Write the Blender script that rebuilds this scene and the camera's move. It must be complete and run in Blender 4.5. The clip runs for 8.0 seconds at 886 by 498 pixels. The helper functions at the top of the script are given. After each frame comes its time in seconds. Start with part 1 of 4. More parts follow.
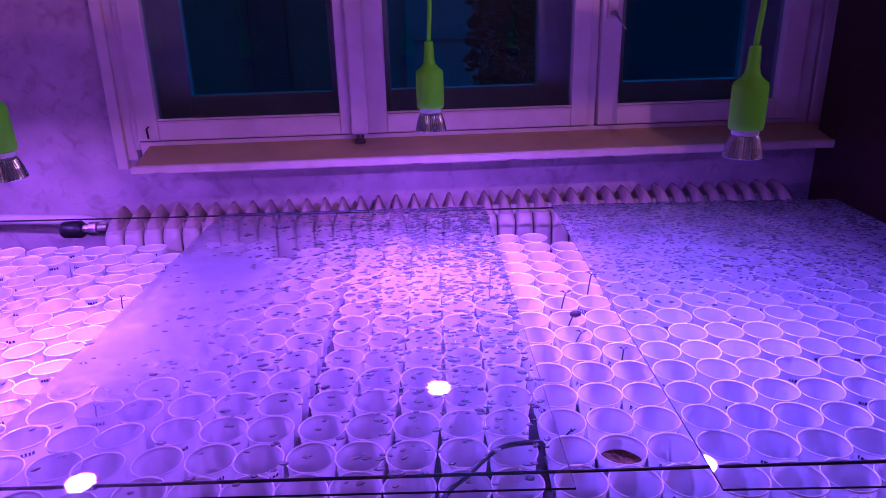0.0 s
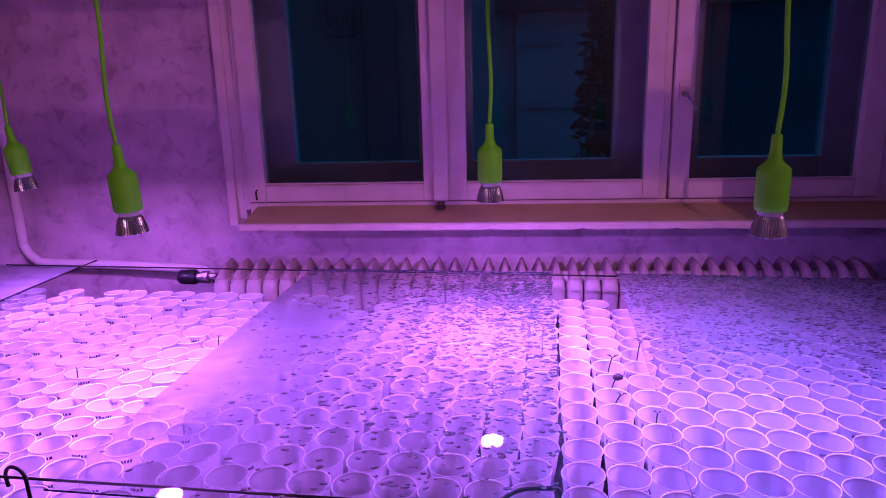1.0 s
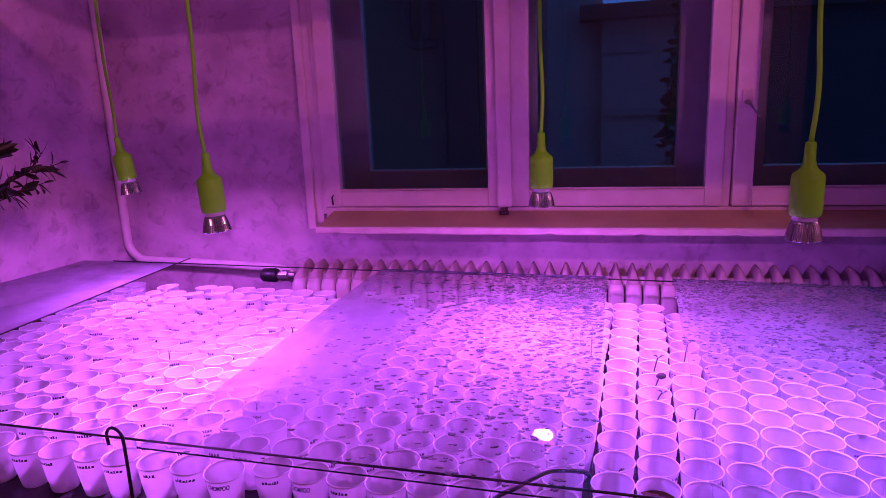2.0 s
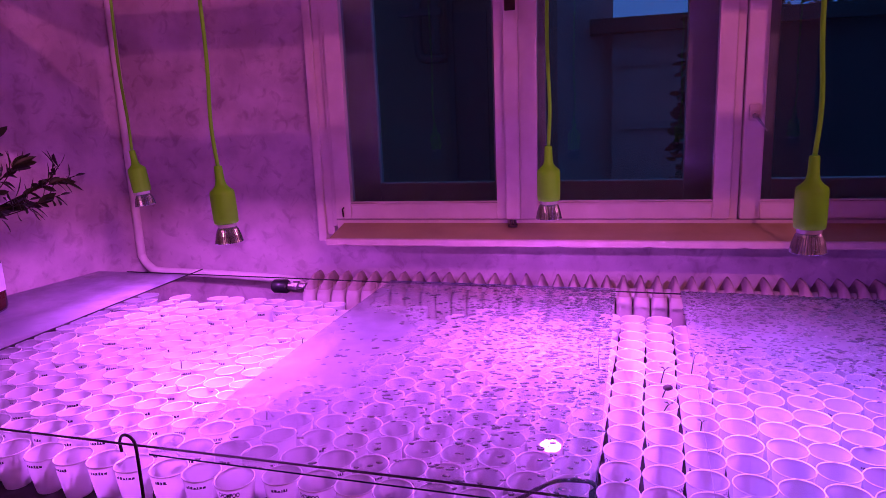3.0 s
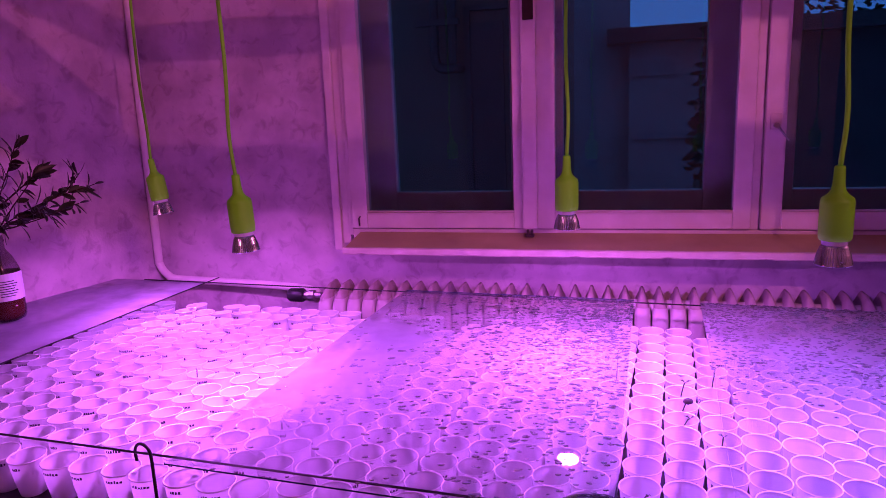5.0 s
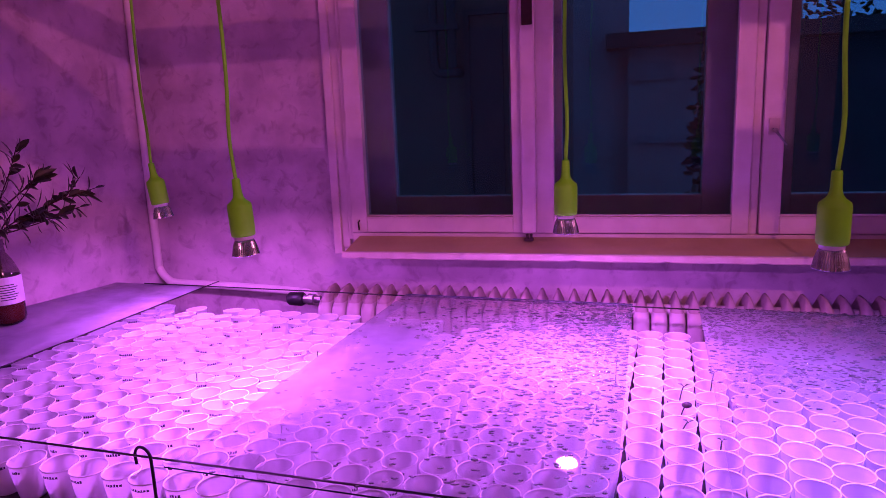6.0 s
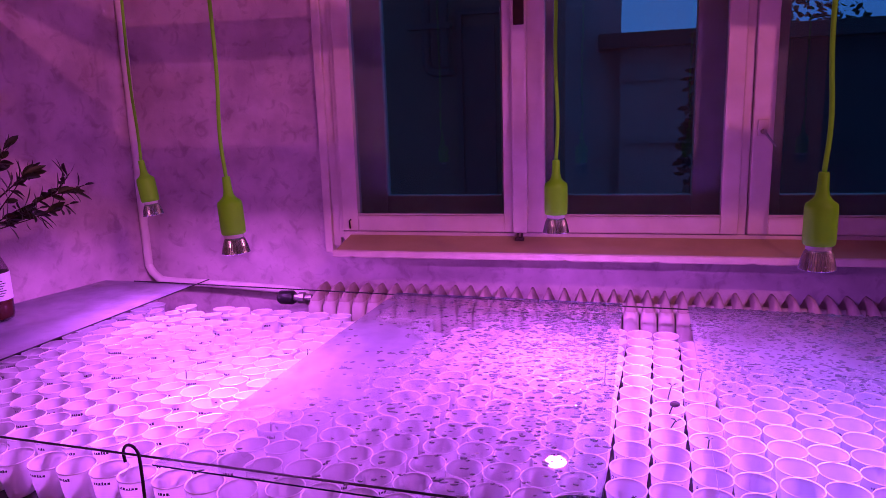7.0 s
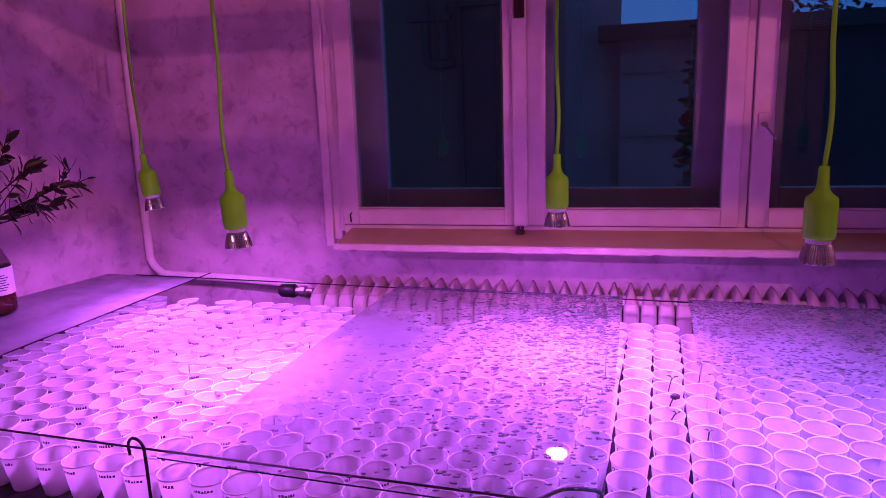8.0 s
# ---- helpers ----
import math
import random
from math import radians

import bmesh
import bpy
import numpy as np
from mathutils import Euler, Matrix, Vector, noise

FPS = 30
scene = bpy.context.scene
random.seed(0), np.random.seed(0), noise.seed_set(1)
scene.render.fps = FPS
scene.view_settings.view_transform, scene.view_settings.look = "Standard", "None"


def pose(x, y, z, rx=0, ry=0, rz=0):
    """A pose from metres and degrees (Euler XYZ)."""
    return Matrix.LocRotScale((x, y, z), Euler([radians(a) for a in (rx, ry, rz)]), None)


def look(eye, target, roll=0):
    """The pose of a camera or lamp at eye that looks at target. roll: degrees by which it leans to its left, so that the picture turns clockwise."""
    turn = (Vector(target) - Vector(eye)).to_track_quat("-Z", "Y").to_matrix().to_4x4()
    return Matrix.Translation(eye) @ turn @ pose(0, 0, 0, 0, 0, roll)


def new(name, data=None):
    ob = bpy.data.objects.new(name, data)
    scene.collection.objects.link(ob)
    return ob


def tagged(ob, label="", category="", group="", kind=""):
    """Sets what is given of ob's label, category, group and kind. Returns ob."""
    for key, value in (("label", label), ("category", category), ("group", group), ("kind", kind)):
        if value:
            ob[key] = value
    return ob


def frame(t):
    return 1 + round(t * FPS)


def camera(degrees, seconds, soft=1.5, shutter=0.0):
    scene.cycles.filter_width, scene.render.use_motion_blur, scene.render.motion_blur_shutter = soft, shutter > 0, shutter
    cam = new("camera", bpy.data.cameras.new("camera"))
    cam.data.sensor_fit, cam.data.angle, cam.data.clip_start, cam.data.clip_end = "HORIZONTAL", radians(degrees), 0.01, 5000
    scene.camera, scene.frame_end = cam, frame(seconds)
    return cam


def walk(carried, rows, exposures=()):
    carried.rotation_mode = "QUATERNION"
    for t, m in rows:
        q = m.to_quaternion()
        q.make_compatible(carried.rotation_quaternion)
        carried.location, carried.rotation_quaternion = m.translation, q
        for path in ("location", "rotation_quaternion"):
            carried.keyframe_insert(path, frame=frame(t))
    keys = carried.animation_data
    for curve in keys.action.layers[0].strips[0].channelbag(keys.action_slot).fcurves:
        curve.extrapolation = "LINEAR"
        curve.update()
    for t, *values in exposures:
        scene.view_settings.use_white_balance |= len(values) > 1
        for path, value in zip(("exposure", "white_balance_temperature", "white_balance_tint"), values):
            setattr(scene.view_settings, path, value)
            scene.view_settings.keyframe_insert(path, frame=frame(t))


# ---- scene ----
cam = camera(65.0, 8.0, soft=0.8)
PATH = [
    (0, (0.183, 0.177, 1.256), (0.312, 2.056, 0.582), -1.4),
    (0.2, (0.192, 0.161, 1.266), (0.274, 2.055, 0.636), -1.7),
    (0.5, (0.208, 0.135, 1.279), (0.174, 2.052, 0.71), -2.4),
    (1, (0.27, 0.067, 1.287), (0.094, 1.997, 0.791), -1.5),
    (1.5, (0.32, 0.016, 1.29), (-0.026, 1.926, 0.809), -2.0),
    (3, (0.343, -0.027, 1.294), (-0.101, 1.876, 0.867), -2.3),
    (3.5, (0.344, -0.022, 1.293), (-0.106, 1.88, 0.87), -2.3),
    (4, (0.342, -0.018, 1.292), (-0.137, 1.878, 0.872), -2.5),
    (4.5, (0.338, -0.018, 1.293), (-0.149, 1.877, 0.882), -2.3),
    (6, (0.339, -0.023, 1.294), (-0.146, 1.878, 0.906), -2.2),
    (6.5, (0.34, -0.025, 1.295), (-0.135, 1.879, 0.904), -1.9),
    (7, (0.342, -0.025, 1.294), (-0.12, 1.881, 0.903), -1.8),
    (7.5, (0.339, -0.028, 1.295), (-0.139, 1.873, 0.897), -2.1),
    (8, (0.34, -0.03, 1.298), (-0.121, 1.872, 0.885), -1.9),
]

EXPOSURES = [(0.0, -0.16, 3600, -26), (0.5, -0.04, 4050, -43), (1.05, 0.02, 4700, -35), (1.2, -0.01, 5450, 20), (1.5, -0.01, 5750, 36), (3.0, 0.11, 6080, 29), (4.5, 0.15, 6050, 22), (6.0, 0.21, 6000, 13), (6.5, 0.21, 6030, 8), (7.0, 0.20, 6000, 13), (8.0, 0.20, 6020, 15)]
walk(cam, [(t, look(eye, target, roll)) for t, eye, target, roll in PATH], EXPOSURES)

# ---- world and light ----
world = bpy.data.worlds.new("dusk")
scene.world = world
world.use_nodes = True
wn = world.node_tree.nodes
wn["Background"].inputs[0].default_value = (0.07, 0.21, 0.60, 1)
wn["Background"].inputs[1].default_value = 1.3

WARM = (1.0, 0.225, 0.43)
LAMP_POWER = 6.3
ROOM_POWER = 83.0

# pendant bulbs: x, y, height of the bulb's face, bow of the cord, share of the power, tilt, colour
PINK, VIOLET = (0.68, 0.120, 1.0), (0.40, 0.112, 1.0)
LAMPS = [(-0.754, 1.469, 1.062, (0.004, 0.0), 0.8, 8.0, PINK), (-0.305, 1.075, 1.056, (-0.003, 0.0), 1.25, 3.0, PINK),
         (0.245, 1.290, 1.061, (0.003, 0.0), 1.28, 0.0, PINK), (0.629, 1.026, 1.059, (0.004, 0.0), 0.80, 0.0, VIOLET),
         # two unseen bulbs, added to brighten the right and front-left cups
         (1.040, 0.960, 1.064, (0.003, 0.0), 0.12, 0.0, VIOLET), (-0.760, 0.560, 1.064, (0.003, 0.0), 0.07, 0.0, VIOLET)]
for lx, ly, lz, _, k, _, hue in LAMPS:
    li = bpy.data.lights.new("grow_light", "AREA")
    li.shape, li.size, li.energy, li.color, li.spread = "DISK", 0.040, LAMP_POWER * k, hue, radians(170)
    new("grow_light", li).matrix_world = pose(lx, ly, lz + 0.0012)

room_light = bpy.data.lights.new("room_light", "POINT")
room_light.shadow_soft_size, room_light.energy, room_light.color = 0.007, ROOM_POWER, WARM
new("room_light", room_light).matrix_world = pose(1.6, -0.7, 2.45)


# ---- materials ----
def nodes_of(name):
    m = bpy.data.materials.new(name)
    m.use_nodes = True
    return m, m.node_tree.nodes, m.node_tree.links, m.node_tree.nodes["Principled BSDF"]


def surface(name, base, other=None, rough=0.5, metal=0.0, scale=8.0, fine=120.0, bump=0.15, spread=0.5, random_shade=0.0,
            subsurface=0.0, transmission=0.0, coat=0.0, stretch=(1, 1, 1)):
    """Two-scale procedural surface in metres: soft stains between two colours, fine grain and relief."""
    m, n, l, p = nodes_of(name)
    other = other or tuple(c * 0.8 for c in base)
    co = n.new("ShaderNodeTexCoord")
    mp = n.new("ShaderNodeMapping")
    mp.inputs["Scale"].default_value = stretch
    l.new(co.outputs["Object"], mp.inputs[0])
    big, small = n.new("ShaderNodeTexNoise"), n.new("ShaderNodeTexNoise")
    big.inputs["Scale"].default_value, big.inputs["Detail"].default_value = scale, 6
    small.inputs["Scale"].default_value, small.inputs["Detail"].default_value = fine, 3
    l.new(mp.outputs[0], big.inputs["Vector"])
    l.new(mp.outputs[0], small.inputs["Vector"])
    ramp = n.new("ShaderNodeValToRGB")
    ramp.color_ramp.elements[0].position, ramp.color_ramp.elements[1].position = 0.5 - spread / 2, 0.5 + spread / 2
    ramp.color_ramp.elements[0].color, ramp.color_ramp.elements[1].color = (*other, 1), (*base, 1)
    l.new(big.outputs[0], ramp.inputs[0])
    out = ramp.outputs[0]
    if random_shade:
        info, hsv, mr = n.new("ShaderNodeObjectInfo"), n.new("ShaderNodeHueSaturation"), n.new("ShaderNodeMapRange")
        mr.inputs["To Min"].default_value, mr.inputs["To Max"].default_value = 1 - random_shade, 1 + random_shade * 0.3
        l.new(info.outputs["Random"], mr.inputs["Value"])
        l.new(mr.outputs[0], hsv.inputs["Value"])
        l.new(out, hsv.inputs["Color"])
        out = hsv.outputs[0]
    l.new(out, p.inputs["Base Color"])
    rr = n.new("ShaderNodeMapRange")
    rr.inputs["To Min"].default_value, rr.inputs["To Max"].default_value = max(0.02, rough - 0.08), min(1, rough + 0.08)
    l.new(small.outputs[0], rr.inputs["Value"])
    l.new(rr.outputs[0], p.inputs["Roughness"])
    if bump:
        b = n.new("ShaderNodeBump")
        b.inputs["Strength"].default_value, b.inputs["Distance"].default_value = bump, 0.002
        l.new(small.outputs[0], b.inputs["Height"])
        l.new(b.outputs[0], p.inputs["Normal"])
    p.inputs["Metallic"].default_value = metal
    p.inputs["Subsurface Weight"].default_value = subsurface
    p.inputs["Subsurface Radius"].default_value = (0.004, 0.004, 0.004)
    p.inputs["Transmission Weight"].default_value = transmission
    p.inputs["Coat Weight"].default_value = coat
    return m


def marbled_paper(name):
    """Pale wallpaper with cloudy patches and thin darker veins."""
    m, n, l, p = nodes_of(name)
    co, cloud, vein, warp = n.new("ShaderNodeTexCoord"), n.new("ShaderNodeTexNoise"), n.new("ShaderNodeTexNoise"), n.new("ShaderNodeTexNoise")
    cloud.inputs["Scale"].default_value, cloud.inputs["Detail"].default_value = 9, 8
    vein.inputs["Scale"].default_value, vein.inputs["Detail"].default_value, vein.inputs["Distortion"].default_value = 26, 5, 0.8
    warp.inputs["Scale"].default_value = 160
    for t in (cloud, vein, warp):
        l.new(co.outputs["Object"], t.inputs["Vector"])
    a, b = n.new("ShaderNodeValToRGB"), n.new("ShaderNodeValToRGB")
    a.color_ramp.elements[0].position, a.color_ramp.elements[1].position = 0.38, 0.62
    a.color_ramp.elements[0].color, a.color_ramp.elements[1].color = (0.42, 0.34, 0.37, 1), (0.58, 0.49, 0.52, 1)
    b.color_ramp.elements[0].position, b.color_ramp.elements[0].color = 0.54, (1, 1, 1, 1)
    b.color_ramp.elements[1].position, b.color_ramp.elements[1].color = 0.68, (0.55, 0.47, 0.50, 1)
    l.new(cloud.outputs[0], a.inputs[0])
    l.new(vein.outputs[0], b.inputs[0])
    mix = n.new("ShaderNodeMixRGB")
    mix.blend_type, mix.inputs[0].default_value = "MULTIPLY", 0.5
    l.new(a.outputs[0], mix.inputs[1])
    l.new(b.outputs[0], mix.inputs[2])
    l.new(mix.outputs[0], p.inputs["Base Color"])
    bp = n.new("ShaderNodeBump")
    bp.inputs["Strength"].default_value, bp.inputs["Distance"].default_value = 0.25, 0.002
    l.new(warp.outputs[0], bp.inputs["Height"])
    l.new(bp.outputs[0], p.inputs["Normal"])
    p.inputs["Roughness"].default_value = 0.7
    return m


def clear_glass(name, tint=(0.985, 0.99, 0.99), fog=None, rough=0.01, gloss=(5.0, 0.04), mist=(0.78, 0.79, 0.82)):
    """Thin sheet glass: light goes straight through, gloss by Fresnel; fog=(from, to, axis, amount, near) is a breath of condensation."""
    m, n, l, p = nodes_of(name)
    n.remove(p)
    out = n["Material Output"]
    tr, gl, mx = n.new("ShaderNodeBsdfTransparent"), n.new("ShaderNodeBsdfGlossy"), n.new("ShaderNodeMixShader")
    lw, pw, ml = n.new("ShaderNodeLayerWeight"), n.new("ShaderNodeMath"), n.new("ShaderNodeMath")
    lw.inputs["Blend"].default_value = 0.5
    pw.operation, ml.operation = "POWER", "MULTIPLY_ADD"
    pw.inputs[1].default_value, ml.inputs[1].default_value, ml.inputs[2].default_value = gloss[0], 0.94 - gloss[1], gloss[1]
    l.new(lw.outputs["Facing"], pw.inputs[0])
    l.new(pw.outputs[0], ml.inputs[0])
    tr.inputs[0].default_value = (*tint, 1)
    gl.inputs["Roughness"].default_value = rough
    l.new(ml.outputs[0], mx.inputs[0])
    l.new(tr.outputs[0], mx.inputs[1])
    l.new(gl.outputs[0], mx.inputs[2])
    last = mx.outputs[0]
    if fog:
        start, end, axis, amount, near = fog[:5]
        co, sep, mr, no, mul = (n.new("ShaderNodeTexCoord"), n.new("ShaderNodeSeparateXYZ"), n.new("ShaderNodeMapRange"),
                                n.new("ShaderNodeTexNoise"), n.new("ShaderNodeMath"))
        l.new(co.outputs["Object"], sep.inputs[0])
        l.new(sep.outputs[axis], mr.inputs["Value"])
        mr.interpolation_type = "SMOOTHSTEP"
        mr.inputs["From Min"].default_value, mr.inputs["From Max"].default_value = start, end
        mr.inputs["To Min"].default_value = fog[5] if len(fog) > 5 else 0.0
        no.inputs["Scale"].default_value, no.inputs["Detail"].default_value = 7, 5
        l.new(co.outputs["Object"], no.inputs["Vector"])
        nr = n.new("ShaderNodeMapRange")
        nr.inputs["From Min"].default_value, nr.inputs["From Max"].default_value = 0.3, 0.65
        nr.inputs["To Min"].default_value, nr.inputs["To Max"].default_value = 0.32 * amount, amount
        l.new(no.outputs[0], nr.inputs["Value"])
        mul.operation = "MULTIPLY"
        l.new(mr.outputs[0], mul.inputs[0])
        l.new(nr.outputs[0], mul.inputs[1])
        if near:
            m2, mul2 = n.new("ShaderNodeMapRange"), n.new("ShaderNodeMath")
            m2.interpolation_type = "SMOOTHSTEP"
            m2.inputs["From Min"].default_value, m2.inputs["From Max"].default_value, m2.inputs["To Min"].default_value = near[0], near[1], 0.30
            l.new(sep.outputs[1], m2.inputs["Value"])
            mul2.operation = "MULTIPLY"
            l.new(mul.outputs[0], mul2.inputs[0])
            l.new(m2.outputs[0], mul2.inputs[1])
            mul = mul2
            m3, mul3 = n.new("ShaderNodeMapRange"), n.new("ShaderNodeMath")
            m3.interpolation_type = "SMOOTHSTEP"
            m3.inputs["From Min"].default_value, m3.inputs["From Max"].default_value, m3.inputs["To Min"].default_value = near[2], near[3], 0.45
            l.new(sep.outputs[1], m3.inputs["Value"])
            mul3.operation = "MULTIPLY"
            l.new(mul2.outputs[0], mul3.inputs[0])
            l.new(m3.outputs[0], mul3.inputs[1])
            mul = mul3
        df, tl, both, fm = n.new("ShaderNodeBsdfDiffuse"), n.new("ShaderNodeBsdfTranslucent"), n.new("ShaderNodeMixShader"), n.new("ShaderNodeMixShader")
        for s in (df, tl):
            s.inputs[0].default_value = (*mist, 1)
        both.inputs[0].default_value = 0.86
        l.new(df.outputs[0], both.inputs[1])
        l.new(tl.outputs[0], both.inputs[2])
        l.new(mul.outputs[0], fm.inputs[0])
        l.new(last, fm.inputs[1])
        l.new(both.outputs[0], fm.inputs[2])
        last = fm.outputs[0]
    l.new(last, out.inputs["Surface"])
    return m


def glowing(name, color, strength):
    m, n, l, p = nodes_of(name)
    p.inputs["Base Color"].default_value = (*color, 1)
    p.inputs["Emission Color"].default_value = (*color, 1)
    p.inputs["Emission Strength"].default_value = strength
    return m


M_WALL = marbled_paper("marbled_wallpaper")
M_PLAIN_WALL = surface("room_plaster", (0.30, 0.26, 0.23), (0.22, 0.19, 0.17), 0.8, scale=3)
M_CEIL = surface("ceiling_paint", (0.55, 0.53, 0.50), None, 0.85, scale=2)
M_FLOOR = surface("floor_boards", (0.22, 0.13, 0.07), (0.14, 0.08, 0.045), 0.45, scale=6, stretch=(1, 8, 1))
M_PAINT = surface("white_gloss_paint", (0.70, 0.64, 0.58), (0.57, 0.50, 0.44), 0.38, scale=14, fine=70, bump=0.12)
M_OUTER = surface("weathered_paint", (0.68, 0.60, 0.55), (0.52, 0.45, 0.40), 0.55, scale=16, fine=90, bump=0.2)
M_SILL = surface("sill_paint", (0.50, 0.44, 0.19), (0.38, 0.32, 0.13), 0.42, scale=9, fine=60, bump=0.1)
M_RAD = surface("radiator_enamel", (0.58, 0.53, 0.50), (0.46, 0.40, 0.37), 0.4, scale=12, fine=90, bump=0.12)
M_NOSE = surface("worn_edge_paint", (0.66, 0.58, 0.50), (0.50, 0.42, 0.34), 0.45, scale=22, fine=120, bump=0.25)
M_DUST = surface("dusty_enamel", (0.44, 0.36, 0.33), (0.30, 0.23, 0.21), 0.8, scale=30, fine=200, bump=0.3)
M_PIPE = surface("pipe_paint", (0.76, 0.73, 0.68), (0.64, 0.60, 0.55), 0.35, scale=20)
M_BLACK = surface("black_plastic", (0.012, 0.012, 0.014), (0.02, 0.02, 0.022), 0.4, scale=30, bump=0.05)
M_WIRE = surface("black_steel_wire", (0.02, 0.018, 0.02), (0.035, 0.03, 0.03), 0.35, metal=0.4, scale=60, bump=0.1)
M_STEEL = surface("dull_steel", (0.45, 0.44, 0.43), (0.28, 0.27, 0.26), 0.32, metal=0.9, scale=40)
M_RUST = surface("dark_brown_lock", (0.05, 0.025, 0.015), (0.02, 0.012, 0.01), 0.5, metal=0.3, scale=60)
M_LIME = surface("lime_silicone", (0.20, 0.92, 0.005), (0.17, 0.84, 0.005), 0.55, scale=25, fine=200, bump=0.08, subsurface=0.1)
M_CORD = surface("lime_cord", (0.20, 0.88, 0.01), (0.17, 0.78, 0.01), 0.6, scale=60, fine=400, bump=0.2)
M_FINS = surface("bulb_aluminium", (0.55, 0.62, 0.78), (0.40, 0.46, 0.60), 0.24, metal=0.9, scale=50)
M_NECK = surface("bulb_collar", (0.70, 0.68, 0.72), None, 0.3, scale=30)
M_DIODE = glowing("pink_diode", (1.0, 0.12, 0.55), 2.5)
M_LED = glowing("led_face", (1.0, 0.30, 0.95), 6.0)


def see_through(m, share, colour):
    """Lets part of the light pass diffusely through a thin wall."""
    n, l = m.node_tree.nodes, m.node_tree.links
    tl, mx = n.new("ShaderNodeBsdfTranslucent"), n.new("ShaderNodeMixShader")
    tl.inputs[0].default_value, mx.inputs[0].default_value = (*colour, 1), share
    l.new(n["Principled BSDF"].outputs[0], mx.inputs[1])
    l.new(tl.outputs[0], mx.inputs[2])
    l.new(mx.outputs[0], n["Material Output"].inputs["Surface"])
    return m


M_CUP = surface("white_cup_plastic", (0.87, 0.87, 0.87), (0.79, 0.79, 0.80), 0.36, scale=22, fine=260, bump=0.05, random_shade=0.06)
see_through(M_CUP, 0.56, (0.92, 0.92, 0.93))
# thicker rim is opaque; the highlight it catches is also put into a paler colour
M_RIM = surface("cup_rim_plastic", (0.90, 0.90, 0.90), (0.84, 0.84, 0.85), 0.28, scale=30, bump=0)
M_SOIL = surface("potting_soil", (0.060, 0.035, 0.020), (0.022, 0.013, 0.009), 0.95, scale=90, fine=400, bump=1.0)
M_BARK = surface("brown_fibre", (0.20, 0.10, 0.045), (0.09, 0.045, 0.02), 0.9, scale=120, fine=500, bump=1.0)
M_INK = surface("marker_ink", (0.018, 0.014, 0.03), (0.03, 0.02, 0.045), 0.5, scale=80, bump=0)
M_SPROUT = surface("seedling_green", (0.07, 0.11, 0.03), (0.04, 0.06, 0.02), 0.5, scale=80)
M_HUSK = surface("dark_seed_husk", (0.03, 0.022, 0.016), (0.05, 0.04, 0.03), 0.6, scale=150)
M_TABLE = surface("dark_table_wood", (0.060, 0.034, 0.020), (0.030, 0.018, 0.012), 0.5, scale=9, stretch=(1, 9, 9))
M_TRAY = surface("black_tray", (0.020, 0.018, 0.018), (0.035, 0.03, 0.028), 0.5, scale=14)
M_BOARD = surface("grey_laminate", (0.30, 0.27, 0.34), (0.22, 0.20, 0.26), 0.14, scale=5, fine=30, bump=0.02)
M_CABINET = surface("dark_cabinet_veneer", (0.030, 0.010, 0.007), (0.016, 0.006, 0.005), 0.45, scale=7, stretch=(8, 8, 1))
M_EDGE = surface("glass_edge", (0.04, 0.09, 0.13), (0.02, 0.05, 0.09), 0.08, scale=40, bump=0)
M_FOG_MID = clear_glass("misted_glass", fog=(0.06, -0.20, 0, 0.84, (0.80, 1.06, 1.56, 1.26), 0.26), mist=(0.56, 0.56, 0.62))
M_FOG_RIGHT = clear_glass("misted_glass_far", fog=(1.08, 1.42, 1, 0.70, None))
M_FOG_LEFT = clear_glass("misted_glass_side", fog=(-10, -5, 0, 0.92, None), rough=0.06, mist=(0.80, 0.80, 0.85))
M_WINDOW = clear_glass("window_glass", (0.70, 0.76, 0.80), fog=(-10, -5, 0, 0.010, None))
def water(name):
    """Clear water: thin beads that bend only part of the light."""
    m, n, l, p = nodes_of(name)
    p.inputs["Base Color"].default_value = (0.97, 0.98, 1.0, 1)
    p.inputs["Transmission Weight"].default_value, p.inputs["IOR"].default_value, p.inputs["Roughness"].default_value = 1.0, 1.33, 0.012
    tr, mx = n.new("ShaderNodeBsdfTransparent"), n.new("ShaderNodeMixShader")
    mx.inputs[0].default_value = 0.72
    l.new(tr.outputs[0], mx.inputs[1])
    l.new(p.outputs[0], mx.inputs[2])
    l.new(mx.outputs[0], n["Material Output"].inputs["Surface"])
    return m


M_DROP = water("water_drop")
# pale base colour stands in for dusk sky mirrored in the panes
M_SKYGLASS = surface("far_window_glass", (0.22, 0.22, 0.23), (0.16, 0.16, 0.17), 0.15, scale=3, bump=0)
M_PET = clear_glass("bottle_plastic", (0.62, 0.60, 0.62), rough=0.06)
M_TEA = surface("brown_liquid", (0.16, 0.035, 0.012), (0.11, 0.025, 0.01), 0.08, scale=12, bump=0)
M_LABEL = surface("bottle_label", (0.72, 0.72, 0.76), (0.62, 0.62, 0.68), 0.45, scale=20)
M_LEAF = surface("dark_leaf", (0.030, 0.045, 0.018), (0.018, 0.026, 0.012), 0.42, scale=60, fine=300)
M_TWIG = surface("brown_twig", (0.070, 0.042, 0.025), (0.04, 0.025, 0.016), 0.7, scale=80)
M_RENDERED = surface("courtyard_render", (0.12, 0.070, 0.052), (0.085, 0.05, 0.038), 0.9, scale=2.0, fine=40)
# darkened copy of the pale render; the right-hand wall's missing light is in its colour
M_RENDERED3 = surface("unlit_render", (0.045, 0.045, 0.05), (0.03, 0.03, 0.033), 0.9, scale=1.5, fine=30)
